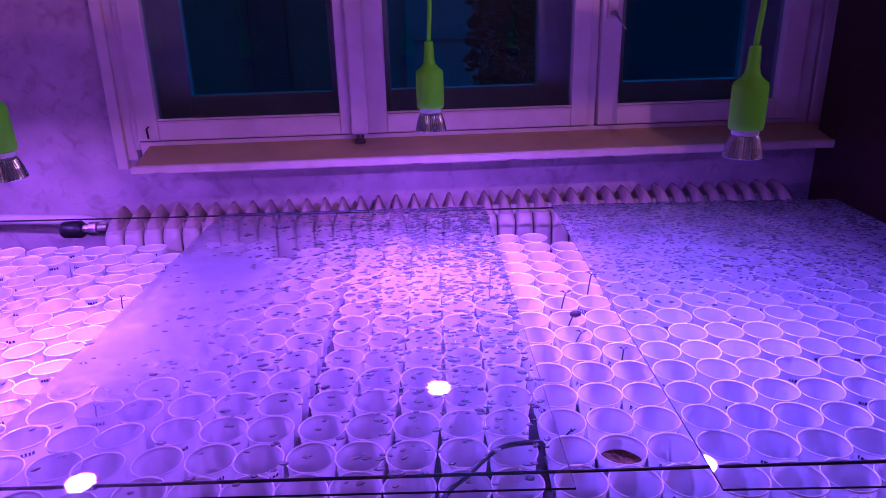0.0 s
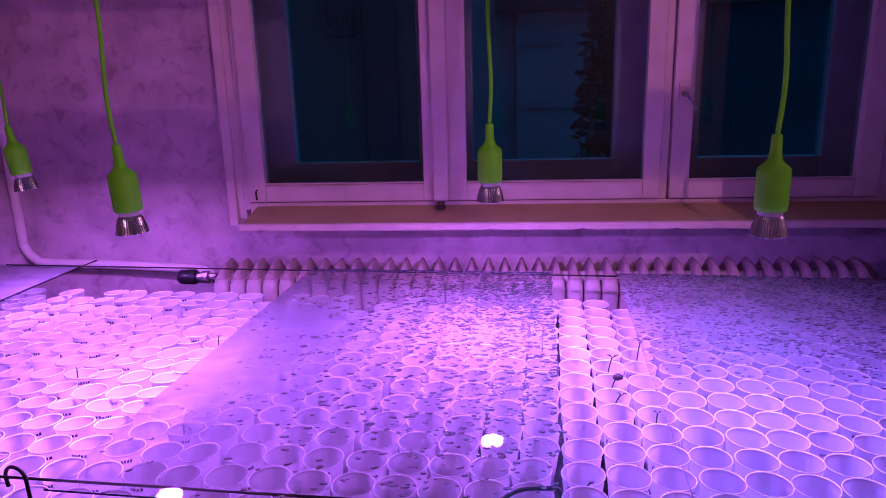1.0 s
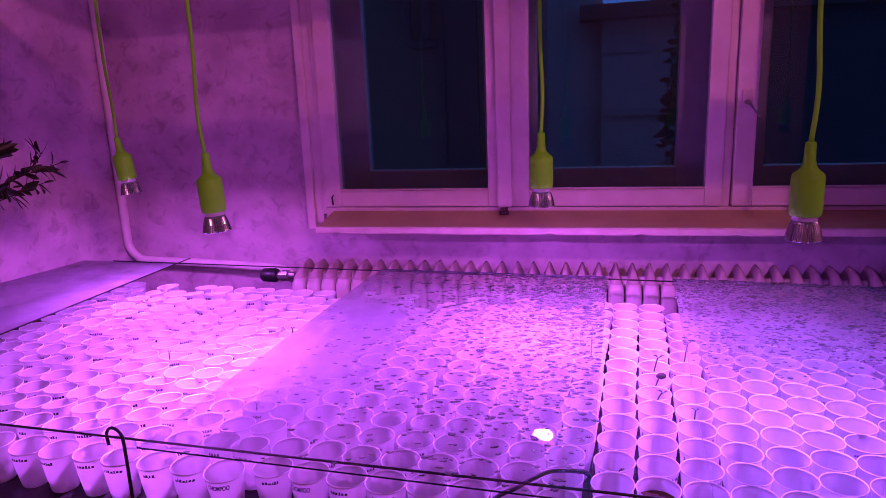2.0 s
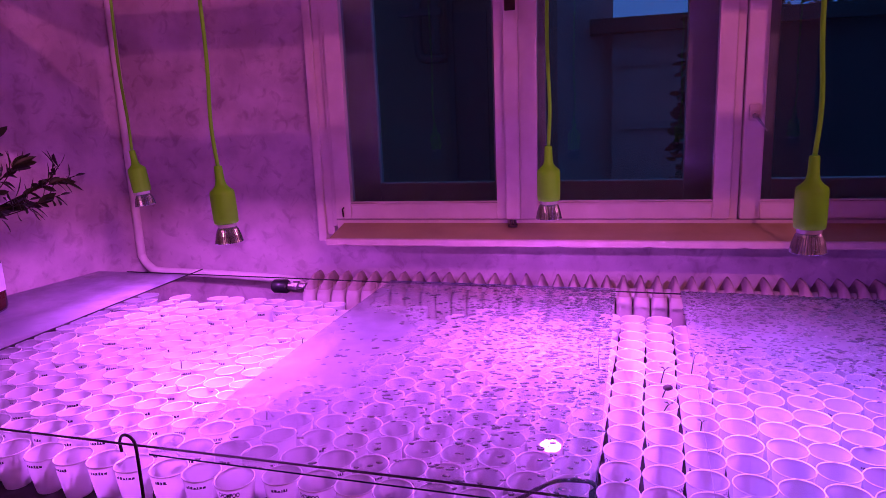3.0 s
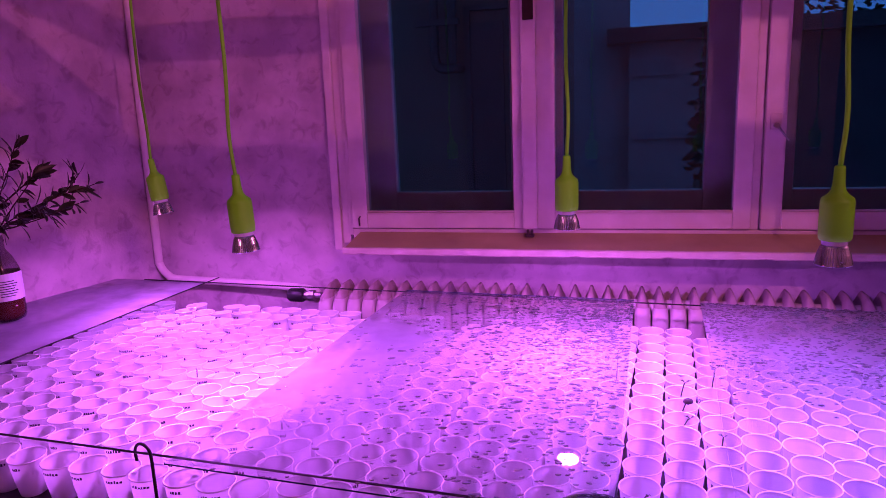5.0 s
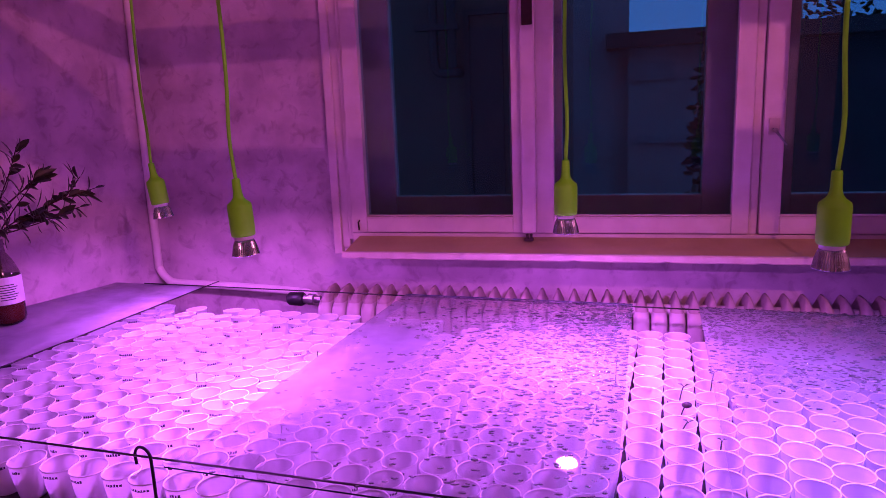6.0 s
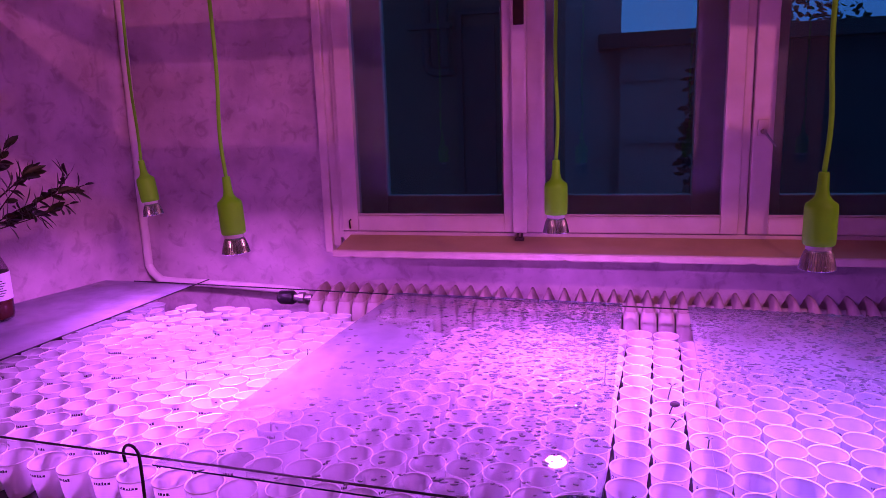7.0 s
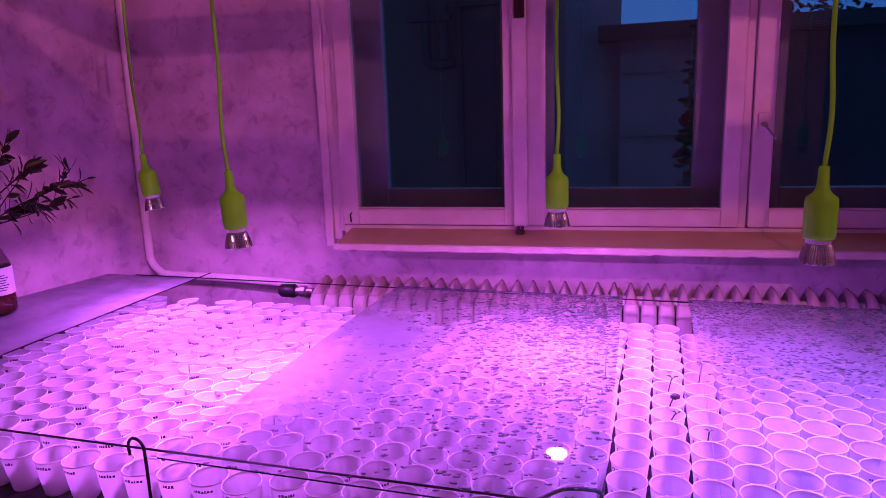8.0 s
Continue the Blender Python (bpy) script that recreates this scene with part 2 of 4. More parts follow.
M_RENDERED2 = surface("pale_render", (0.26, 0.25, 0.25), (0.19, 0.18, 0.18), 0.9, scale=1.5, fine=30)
M_IRON = surface("dark_iron", (0.02, 0.02, 0.022), (0.03, 0.03, 0.03), 0.6, metal=0.3, scale=10)
M_GROUND = surface("courtyard_paving", (0.045, 0.042, 0.040), (0.030, 0.029, 0.028), 0.85, scale=1.2, fine=20)


# ---- mesh helpers ----
def to_mesh(name, bm, material, smooth=False, extra=()):
    me = bpy.data.meshes.new(name)
    bm.normal_update()
    bm.to_mesh(me)
    bm.free()
    for m in (material, *extra):
        me.materials.append(m)
    if smooth:
        me.polygons.foreach_set("use_smooth", [True] * len(me.polygons))
    return me


def part(name, bm, material, parent, label="", smooth=False, extra=()):
    ob = new(name, to_mesh(name, bm, material, smooth, extra))
    ob.parent = parent
    if label:
        ob["label"] = label
    return ob


def thing(name, at=(0, 0, 0), label="", category="", group="", kind=""):
    ob = new(name)
    ob.empty_display_size = 0.02
    ob.location = at
    return tagged(ob, label, category, group, kind)


def solid(name, bm, material, label="", category="", kind="structure", smooth=False, extra=()):
    return tagged(new(name, to_mesh(name, bm, material, smooth, extra)), label, category, "", kind)


def add_box(bm, x0, y0, z0, x1, y1, z1, bevel=0.0, m=None):
    vs = bmesh.ops.create_cube(bm, size=1, matrix=Matrix.Translation(((x0 + x1) / 2, (y0 + y1) / 2, (z0 + z1) / 2)) @ Matrix.Diagonal((x1 - x0, y1 - y0, z1 - z0, 1)))["verts"]
    if bevel:
        edges = list({e for v in vs for e in v.link_edges})
        vs = bmesh.ops.bevel(bm, geom=edges, offset=bevel, segments=2, affect="EDGES", profile=0.6)["verts"]
    if m is not None:
        bmesh.ops.transform(bm, matrix=m, verts=list({v for v in vs}))
    return bm


def box(*a, bevel=0.0, m=None):
    return add_box(bmesh.new(), *a, bevel=bevel, m=m)


def add_lathe(bm, profile, segs=24, m=Matrix()):
    """Turns (radius, height) points round z; a radius of 0 closes an end."""
    rings = []
    for r, z in profile:
        if r < 1e-6:
            rings.append([bm.verts.new(m @ Vector((0, 0, z)))])
        else:
            rings.append([bm.verts.new(m @ Vector((r * math.cos(math.tau * i / segs), r * math.sin(math.tau * i / segs), z))) for i in range(segs)])
    for a, b in zip(rings, rings[1:]):
        for i in range(segs):
            j = (i + 1) % segs
            if len(a) == 1 and len(b) > 1:
                bm.faces.new((a[0], b[j], b[i]))
            elif len(b) == 1 and len(a) > 1:
                bm.faces.new((a[i], a[j], b[0]))
            elif len(a) > 1:
                bm.faces.new((a[i], a[j], b[j], b[i]))
    return bm


def lathe(profile, segs=24, m=Matrix()):
    return add_lathe(bmesh.new(), profile, segs, m)


def add_tube(bm, points, radius, segs=8):
    """A round bar along points, with a radius for all or one for each."""
    pts = [Vector(p) for p in points]
    rad = radius if isinstance(radius, (list, tuple)) else [radius] * len(pts)
    rings, side = [], None
    for i, p in enumerate(pts):
        d = (pts[min(i + 1, len(pts) - 1)] - pts[max(i - 1, 0)]).normalized()
        if side is None:
            side = d.orthogonal().normalized()
        side = (side - d * side.dot(d)).normalized()
        up = d.cross(side)
        rings.append([bm.verts.new(p + (side * math.cos(math.tau * k / segs) + up * math.sin(math.tau * k / segs)) * rad[i]) for k in range(segs)])
    for a, b in zip(rings, rings[1:]):
        for k in range(segs):
            bm.faces.new((a[k], a[(k + 1) % segs], b[(k + 1) % segs], b[k]))
    bm.faces.new(rings[0][::-1])
    bm.faces.new(rings[-1])
    return bm


def tube(points, radius, segs=8):
    return add_tube(bmesh.new(), points, radius, segs)


def smooth_line(points, steps=6):
    """A Catmull-Rom line through points."""
    p = [Vector(q) for q in points]
    p = [p[0] * 2 - p[1]] + p + [p[-1] * 2 - p[-2]]
    out = []
    for a, b, c, d in zip(p, p[1:], p[2:], p[3:]):
        for i in range(steps):
            t = i / steps
            out.append(0.5 * (2 * b + (c - a) * t + (2 * a - 5 * b + 4 * c - d) * t * t + (3 * b - a - 3 * c + d) * t ** 3))
    return out + [p[-2]]


def slab(corners, z0, z1, clear=()):
    """A flat sheet over corner points of the plan; its rim, but for the sides in clear, takes the second material."""
    bm = bmesh.new()
    low = [bm.verts.new((x, y, z0)) for x, y in corners]
    top = [bm.verts.new((x, y, z1)) for x, y in corners]
    bm.faces.new(top)
    bm.faces.new(low[::-1])
    for i in range(len(corners)):
        j = (i + 1) % len(corners)
        bm.faces.new((low[i], low[j], top[j], top[i])).material_index = 0 if i in clear else 1
    return bm


# the table stands a little askew to the window wall
SKEW = radians(-3.7)
CT, ST = math.cos(SKEW), math.sin(SKEW)


def on_table(u, v):
    return u * CT - v * ST, u * ST + v * CT


TABLE_Z = 0.707

# ---- the room ----
WALL_Y = 1.912
solid("floor", box(-3.2, -2.6, -0.08, 3.0, 2.2, 0.0), M_FLOOR, "dark wooden floor of the room", "floor")
solid("ceiling", box(-3.2, -2.6, 2.70, 3.0, 2.2, 2.80), M_CEIL, "white painted ceiling", "ceiling")
WX0, WX1, WZ0, WZ1 = -0.435, 1.240, 0.905, 2.10
bm = box(-1.30, WALL_Y, 0.0, WX0, 2.20, 2.70)
add_box(bm, WX1, WALL_Y, 0.0, 3.0, 2.20, 2.70)
add_box(bm, WX0, WALL_Y, 0.0, WX1, 2.20, WZ0)
add_box(bm, WX0, WALL_Y, WZ1, WX1, 2.20, 2.70)
solid("wall_north", bm, M_WALL, "pale marbled wallpaper wall with a window", "wall")
lean = pose(-1.102, WALL_Y, 0, 0, 0, -14.0)
solid("wall_west", box(-0.12, -5.0, 0.0, 0.0, 0.03, 2.70, m=lean), M_WALL, "pale marbled wallpaper wall beside the window", "wall")
solid("wall_east", box(2.2, -2.6, 0.0, 2.3, WALL_Y, 2.70), M_PLAIN_WALL, "plain plastered wall", "wall")
solid("wall_south", box(-3.2, -2.7, 0.0, 3.0, -2.6, 2.70), M_PLAIN_WALL, "plain plastered wall", "wall")

# ---- window ----
win = thing("window_1", (0, 0, 0), "white painted wooden casement window with three sashes", "window", kind="structure")


def frame_of(name, x0, x1, z0, z1, px0, px1, pz0, pz1, y0, y1, mat, parent, chamfer=0.003):
    """Four rails round an opening, butted, as one sash."""
    bm = bmesh.new()
    add_box(bm, x0, y0, z0, px0, y1, z1, chamfer)
    add_box(bm, px1, y0, z0, x1, y1, z1, chamfer)
    add_box(bm, px0, y0 + 0.001, z0, px1, y1 - 0.001, pz0, chamfer)
    add_box(bm, px0, y0 + 0.001, pz1, px1, y1 - 0.001, z1, chamfer)
    return part(name, bm, mat, parent)


part("architrave", add_box(add_box(box(-0.486, 1.889, 0.885, -0.461, WALL_Y, 2.15, bevel=0.004), -0.461, 1.898, 0.905, -0.437, WALL_Y, 2.12, bevel=0.003),
                           -0.437, 1.892, 2.10, 1.29, WALL_Y, 2.15, bevel=0.004), M_PAINT, win)
part("architrave", box(1.248, 1.889, 0.932, 1.288, WALL_Y, 2.10, bevel=0.004), M_PAINT, win)
bm = box(-0.4345, 1.886, 0.932, -0.422, 2.10, 2.10, bevel=0.002)
add_box(bm, 1.205, 1.886, 0.932, 1.2395, 2.10, 2.10, bevel=0.002)
add_box(bm, -0.422, 1.884, 0.9055, 1.205, 2.10, 0.952, bevel=0.003)
add_box(bm, -0.422, 1.884, 2.03, 1.205, 2.10, 2.099, bevel=0.003)
add_box(bm, 0.669, 1.890, 0.952, 0.689, 2.03, 2.03, bevel=0.002)
part("frame", bm, M_PAINT, win)
for x0, x1, p0, p1 in ((-0.420, 0.094, -0.371, 0.0585), (0.116, 0.667, 0.172, 0.624), (0.691, 1.203, 0.740, 1.146)):
    sash = frame_of("sash", x0, x1, 0.955, 2.025, p0, p1, 1.001, 1.97, 1.874, 1.917, M_PAINT, win)
    part("bead", add_box(box(p0, 1.8765, 1.0015, p1, 1.885, 1.0055), p0 - 0.003, 1.8720, 0.995, p1 + 0.003, 1.8745, 1.0005), M_OUTER, sash, "worn wooden glazing bead")
    part("pane", box(p0 - 0.004, 1.895, 0.997, p1 + 0.004, 1.898, 1.975), M_WINDOW, sash)
part("cover_strip", box(0.086, 1.852, 0.957, 0.126, 1.873, 2.025, bevel=0.005), M_PAINT, win)
part("catch", add_box(add_box(box(0.094, 1.836, 0.938, 0.118, 1.852, 0.946, bevel=0.002), 0.098, 1.838, 0.946, 0.104, 1.852, 0.957), 0.109, 1.838, 0.946, 0.115, 1.852, 0.957), M_RUST, win, "small dark metal catch")
part("lock", box(0.093, 1.846, 1.505, 0.121, 1.8515, 1.66, bevel=0.002), M_RUST, win, "dark brown lock plate")
for x0, x1, p0, p1 in ((-0.420, 0.106, -0.318, 0.035), (0.108, 0.660, 0.185, 0.564), (0.694, 1.203, 0.790, 1.110)):
    sash = frame_of("outer_sash", x0, x1, 0.955, 2.025, p0, p1, 1.043, 1.95, 2.000, 2.04, M_OUTER, win)
    part("pane", box(p0 - 0.004, 2.018, 1.04, p1 + 0.004, 2.021, 1.955), M_WINDOW, sash)
part("hinge_pin", add_tube(tube([(-0.396, 1.872, 0.962), (-0.396, 1.868, 0.985)], 0.0025, 8), [(-0.396, 1.869, 0.985), (-0.391, 1.868, 0.990)], 0.002, 8), M_RUST, win, "small dark hinge pin")
key = part("key_plate", box(0.701, 1.866, 1.206, 0.726, 1.8735, 1.247, bevel=0.002), M_OUTER, win, "worn brass key plate")
part("key", add_tube(add_tube(bmesh.new(), [(0.713, 1.868, 1.218), (0.713, 1.844, 1.218)], 0.006, 10), [(0.713, 1.848, 1.218), (0.722, 1.843, 1.205), (0.739, 1.840, 1.182)], [0.004, 0.003, 0.002]), M_STEEL, key, "small steel key")
slope = box(-0.400, 1.7575, 0.902, 1.262, 1.8838, 0.9205, bevel=0.002)
for v in slope.verts:
    if v.co.z > 0.91:
        v.co.z += 0.022 * (v.co.y - 1.7575) / 0.1263
sill = solid("window_sill_1", slope, M_SILL, "brown painted window sill with a chipped white front edge", "window sill")
nose = bmesh.new()
nr0 = random.Random(3)
rows = []
for k in range(90):
    x, chip = -0.4015 + 1.665 * k / 89, (nr0.uniform(0.001, 0.004) if nr0.random() < 0.12 else nr0.uniform(0, 0.0006))
    rows.append([nose.verts.new((x, y, z)) for y, z in ((1.757, 0.9030 + chip), (1.7455, 0.9030 + chip), (1.7432, 0.906 + chip), (1.7432, 0.919), (1.7465, 0.9225), (1.757, 0.9222))])
for a, b in zip(rows, rows[1:]):
    for k in range(6):
        nose.faces.new((a[k], a[(k + 1) % 6], b[(k + 1) % 6], b[k]))
nose.faces.new(rows[0])
nose.faces.new(rows[-1][::-1])
bmesh.ops.recalc_face_normals(nose, faces=nose.faces)
part("nosing", nose, M_NOSE, sill, "white painted chipped front edge")

# ---- radiator and pipe ----
rad = thing("radiator", (0, 1.80, 0.106), "old white column radiator under the window sill", "radiator")
sec = bmesh.new()
RINGS = ((0.052, 0.0150, -0.045, 0.045), (0.060, 0.0195, -0.062, 0.062), (0.640, 0.0200, -0.064, 0.064), (0.655, 0.0190, -0.062, 0.063), (0.668, 0.0160, -0.055, 0.061),
         (0.682, 0.0098, -0.042, 0.056), (0.694, 0.0058, -0.024, 0.050), (0.702, 0.0030, -0.004, 0.042))
loops = []
for z, hw, ya, yb in RINGS:
    c = min(0.010, hw * 0.7)
    loops.append([sec.verts.new((x, y, z)) for x, y in ((-hw, ya + c), (-hw + 0.3 * c, ya + 0.3 * c), (-hw + c, ya), (hw - c, ya), (hw - 0.3 * c, ya + 0.3 * c), (hw, ya + c),
                                                       (hw, yb - c), (hw - c, yb), (-hw + c, yb), (-hw, yb - c))])
for ra, rb in zip(loops, loops[1:]):
    for k in range(10):
        sec.faces.new((ra[k], ra[(k + 1) % 10], rb[(k + 1) % 10], rb[k])).material_index = 1 if ra[k].co.z > 0.666 else 0
sec.faces.new(loops[0][::-1])
sec.faces.new(loops[-1]).material_index = 1
add_lathe(sec, [(0.022, -0.0217), (0.022, 0.0217)], 12, pose(0, 0, 0.655, 0, 90, 0))
add_lathe(sec, [(0.022, -0.0217), (0.022, 0.0217)], 12, pose(0, 0, 0.09, 0, 90, 0))
bmesh.ops.recalc_face_normals(sec, faces=sec.faces)
sec_mesh = to_mesh("section", sec, M_RAD, True, (M_DUST,))
for i in range(38):
    s = new("section", sec_mesh)
    s.parent, s.location = rad, (-0.468 + 0.0435 * i, 0, 0)
for i in (1, 36):
    part("foot", box(-0.48 + 0.0435 * i, -0.05, -0.106, -0.455 + 0.0435 * i, 0.05, 0.075, bevel=0.004), M_RAD, rad)
valve = thing("radiator_valve", (-0.556, 1.792, 0.769), "radiator valve with black plastic knob", "valve")
part("knob", lathe([(0.0, -0.045), (0.015, -0.045), (0.020, -0.038), (0.021, 0.0), (0.017, 0.006), (0.0, 0.006)], 14, pose(0, 0, 0, 0, 90, 0)), M_BLACK, valve, smooth=True)
part("body", lathe([(0.0, 0.004), (0.012, 0.004), (0.012, 0.020), (0.017, 0.021), (0.017, 0.038), (0.011, 0.040), (0.011, 0.06), (0.0, 0.06)], 10, pose(0, 0, 0, 0, 90, 0)), M_STEEL, valve)
pipe = [(-1.086, 1.878, 2.70), (-1.090, 1.878, 2.0), (-1.093, 1.878, 1.2), (-1.093, 1.878, 0.88), (-1.088, 1.876, 0.830), (-1.060, 1.874, 0.797), (-1.020, 1.872, 0.787), (-0.84, 1.870, 0.782), (-0.60, 1.855, 0.774), (-0.535, 1.830, 0.770), (-0.510, 1.80, 0.769)]
tagged(new("heating_pipe", to_mesh("heating_pipe", tube(smooth_line(pipe, 8), 0.0125, 12), M_PIPE, True)), "white painted heating pipe in the room corner", "pipe")

# ---- table, board and cabinet ----
table = thing("table", (*on_table(0, 1.15), 0), "dark wooden table covered with seedling cups", "table")
table.rotation_euler = (0, 0, SKEW)
part("tabletop", box(-1.05, -0.44, TABLE_Z - 0.034, 1.04, 0.55, TABLE_Z - 0.004, bevel=0.004), M_TABLE, table)
for lx in (-0.94, 0.96):
    for ly in (-0.39, 0.48):
        part("leg", box(lx - 0.03, ly - 0.03, 0, lx + 0.03, ly + 0.03, TABLE_Z - 0.034, bevel=0.004), M_TABLE, table)
for a, b in ((-1.04, 0.277), (0.283, 1.03)):
    tray = tagged(new("tray", to_mesh("tray", box(a, -0.435, TABLE_Z - 0.004, b, 0.545, TABLE_Z, bevel=0.001), M_TRAY)), "flat black plastic tray under the cups", "tray", "trays on the table")
    tray.matrix_world = pose(*on_table(0, 1.15), 0, 0, 0, -3.7)

board = thing("side_cabinet", (0, 0, 0), "low dark cabinet with a grey top under a glass pane", "cabinet")
BOARD_Z = 0.8185
part("top", slab([(-1.050, 0.82), (-1.012, 1.66), (-1.158, 1.68), (-1.362, 0.86)], BOARD_Z - 0.012, BOARD_Z - 0.003), M_BOARD, board, extra=(M_BOARD,))
part("body", slab([(-1.06, 0.84), (-1.03, 1.62), (-1.165, 1.64), (-1.35, 0.88)], 0.0, BOARD_Z - 0.012), M_CABINET, board, extra=(M_CABINET,))

cab = thing("tall_cabinet", (1.605, 1.29, 0), "tall dark brown wooden cabinet beside the window", "cabinet")
cab.rotation_euler = (0, 0, radians(-6))
part("body", box(-0.42, -0.50, 0.06, 0.40, 0.50, 2.30, bevel=0.005), M_CABINET, cab)
part("plinth", box(-0.40, -0.47, 0.0, 0.38, 0.48, 0.06), M_CABINET, cab)
part("door", box(-0.41, -0.522, 0.09, 0.39, -0.5005, 2.27, bevel=0.004), M_CABINET, cab)

# ---- rods that carry the panes ----
ROD_Z = 0.8205


def rod(a, b, name="support_rod", label="thin black steel rod carrying the glass panes"):
    return tagged(new(name, to_mesh(name, tube([a, b], 0.0018, 8), M_WIRE, True)), label, "rod", "rods under the panes")


def front_y(x):
    return 0.752 - 0.058 * x


def back_y(x):
    return 1.661 - 0.068 * x


rod((-0.90, front_y(-0.90), ROD_Z), (1.12, front_y(1.12), ROD_Z))
rod((-1.04, back_y(-1.04), ROD_Z), (1.16, back_y(1.16), ROD_Z))
rod((-0.878, 0.75, ROD_Z + 0.0036), (-0.8075, 1.762, ROD_Z + 0.0036))

# ---- glass panes with water drops ----
GLASS_LOW, GLASS_TOP = 0.8230, 0.8255
PANE_MID = [(-0.268, 0.742), (0.338, 0.702), (0.377, 1.640), (-0.200, 1.676)]
PANE_RIGHT = [(0.472, 0.686), (1.100, 0.640), (1.150, 1.590), (0.526, 1.632)]
PANE_SIDE = [(-1.372, 0.800), (-0.8925, 0.750), (-0.831, 1.720), (-1.150, 1.740)]
for corners, mat, text, drop in ((PANE_SIDE, M_FOG_LEFT, "heavily misted glass pane by the wall under a bottle", 0.0),
                                 (PANE_MID, M_FOG_MID, "clear glass pane misted and beaded with condensation", 0.0),
                                 (PANE_RIGHT, M_FOG_RIGHT, "clear glass pane misted along its far edge", 0.0045)):
    pane = thing("glass_pane", (0, 0, 0), text, "glass pane", "glass panes over the cups")
    x0 = corners[0][0]
    sheet, rim = bmesh.new(), bmesh.new()
    ends = [[Vector((x, y, z - drop * (x - x0))) for x, y in corners] for z in ((BOARD_Z - 0.0025, BOARD_Z) if corners is PANE_SIDE else (GLASS_LOW, GLASS_TOP))]
    sheet.faces.new([sheet.verts.new(p) for p in ends[1]])
    sheet.faces.new([sheet.verts.new(p) for p in ends[0][::-1]])
    for k in range(4):
        q = (k + 1) % 4
        if corners is PANE_MID and k == 3:
            continue
        rim.faces.new([rim.verts.new(p) for p in (ends[0][k], ends[0][q], ends[1][q], ends[1][k])])
    part("sheet", sheet, mat, pane)
    part("edge", rim, M_EDGE, pane, "dark cut edge of the glass")


def inside(corners, s, t):
    a, b, c, d = [Vector(p) for p in corners]
    return (a.lerp(b, s)).lerp(d.lerp(c, s), t)


def drops(name, corners, count, wanted, sizes, rng, label):
    """Flattened beads of water on a pane."""
    verts, faces = [], []
    segs = 8
    made = 0
    while made < count:
        s, t = rng.random(), rng.random()
        if rng.random() > wanted(s, t):
            continue
        made += 1
        c = inside(corners, s, t)
        r = rng.uniform(*sizes) * (1.5 if rng.random() < 0.12 else 1)
        stretch, turn = rng.uniform(1.1, 1.8), rng.gauss(0.1, 0.35)
        base = len(verts)
        for ring, (k, h) in enumerate(((1.0, 0.0), (0.92, 0.26), (0.60, 0.42))):
            for i in range(segs):
                a = math.tau * i / segs
                px, py = r * k * stretch * math.cos(a), r * k * math.sin(a)
                verts.append((c.x + px * math.cos(turn) - py * math.sin(turn), c.y + px * math.sin(turn) + py * math.cos(turn), GLASS_TOP + 0.0001 + h * r))
        verts.append((c.x, c.y, GLASS_TOP + 0.0001 + 0.48 * r))
        for ring in range(2):
            for i in range(segs):
                j = (i + 1) % segs
                faces.append((base + ring * segs + i, base + ring * segs + j, base + (ring + 1) * segs + j, base + (ring + 1) * segs + i))
        for i in range(segs):
            faces.append((base + 2 * segs + i, base + 2 * segs + (i + 1) % segs, base + 3 * segs))
        faces.append(tuple(base + i for i in reversed(range(segs))))
    me = bpy.data.meshes.new(name)
    me.from_pydata(verts, [], faces)
    me.materials.append(M_DROP)
    me.polygons.foreach_set("use_smooth", [len(p.vertices) < 5 for p in me.polygons])
    ob = tagged(new(name, me), label, "water drops", kind="stuff")
    ob.visible_shadow = False
    return ob


drops("water_drops", PANE_MID, 2300, lambda s, t: 0.03 + 0.97 * min(1, max(0, (s - 0.06) * 1.25)) ** 1.8 * (0.10 + 0.90 * min(1, t * 1.25) ** 1.2), (0.0016, 0.0040), random.Random(4), "beads of water scattered over the glass pane")
drops("water_drops", PANE_RIGHT, 3600, lambda s, t: max(0.0, (t - 0.38) / 0.62), (0.0014, 0.0032), random.Random(5), "dense beads of water on the far part of the pane")

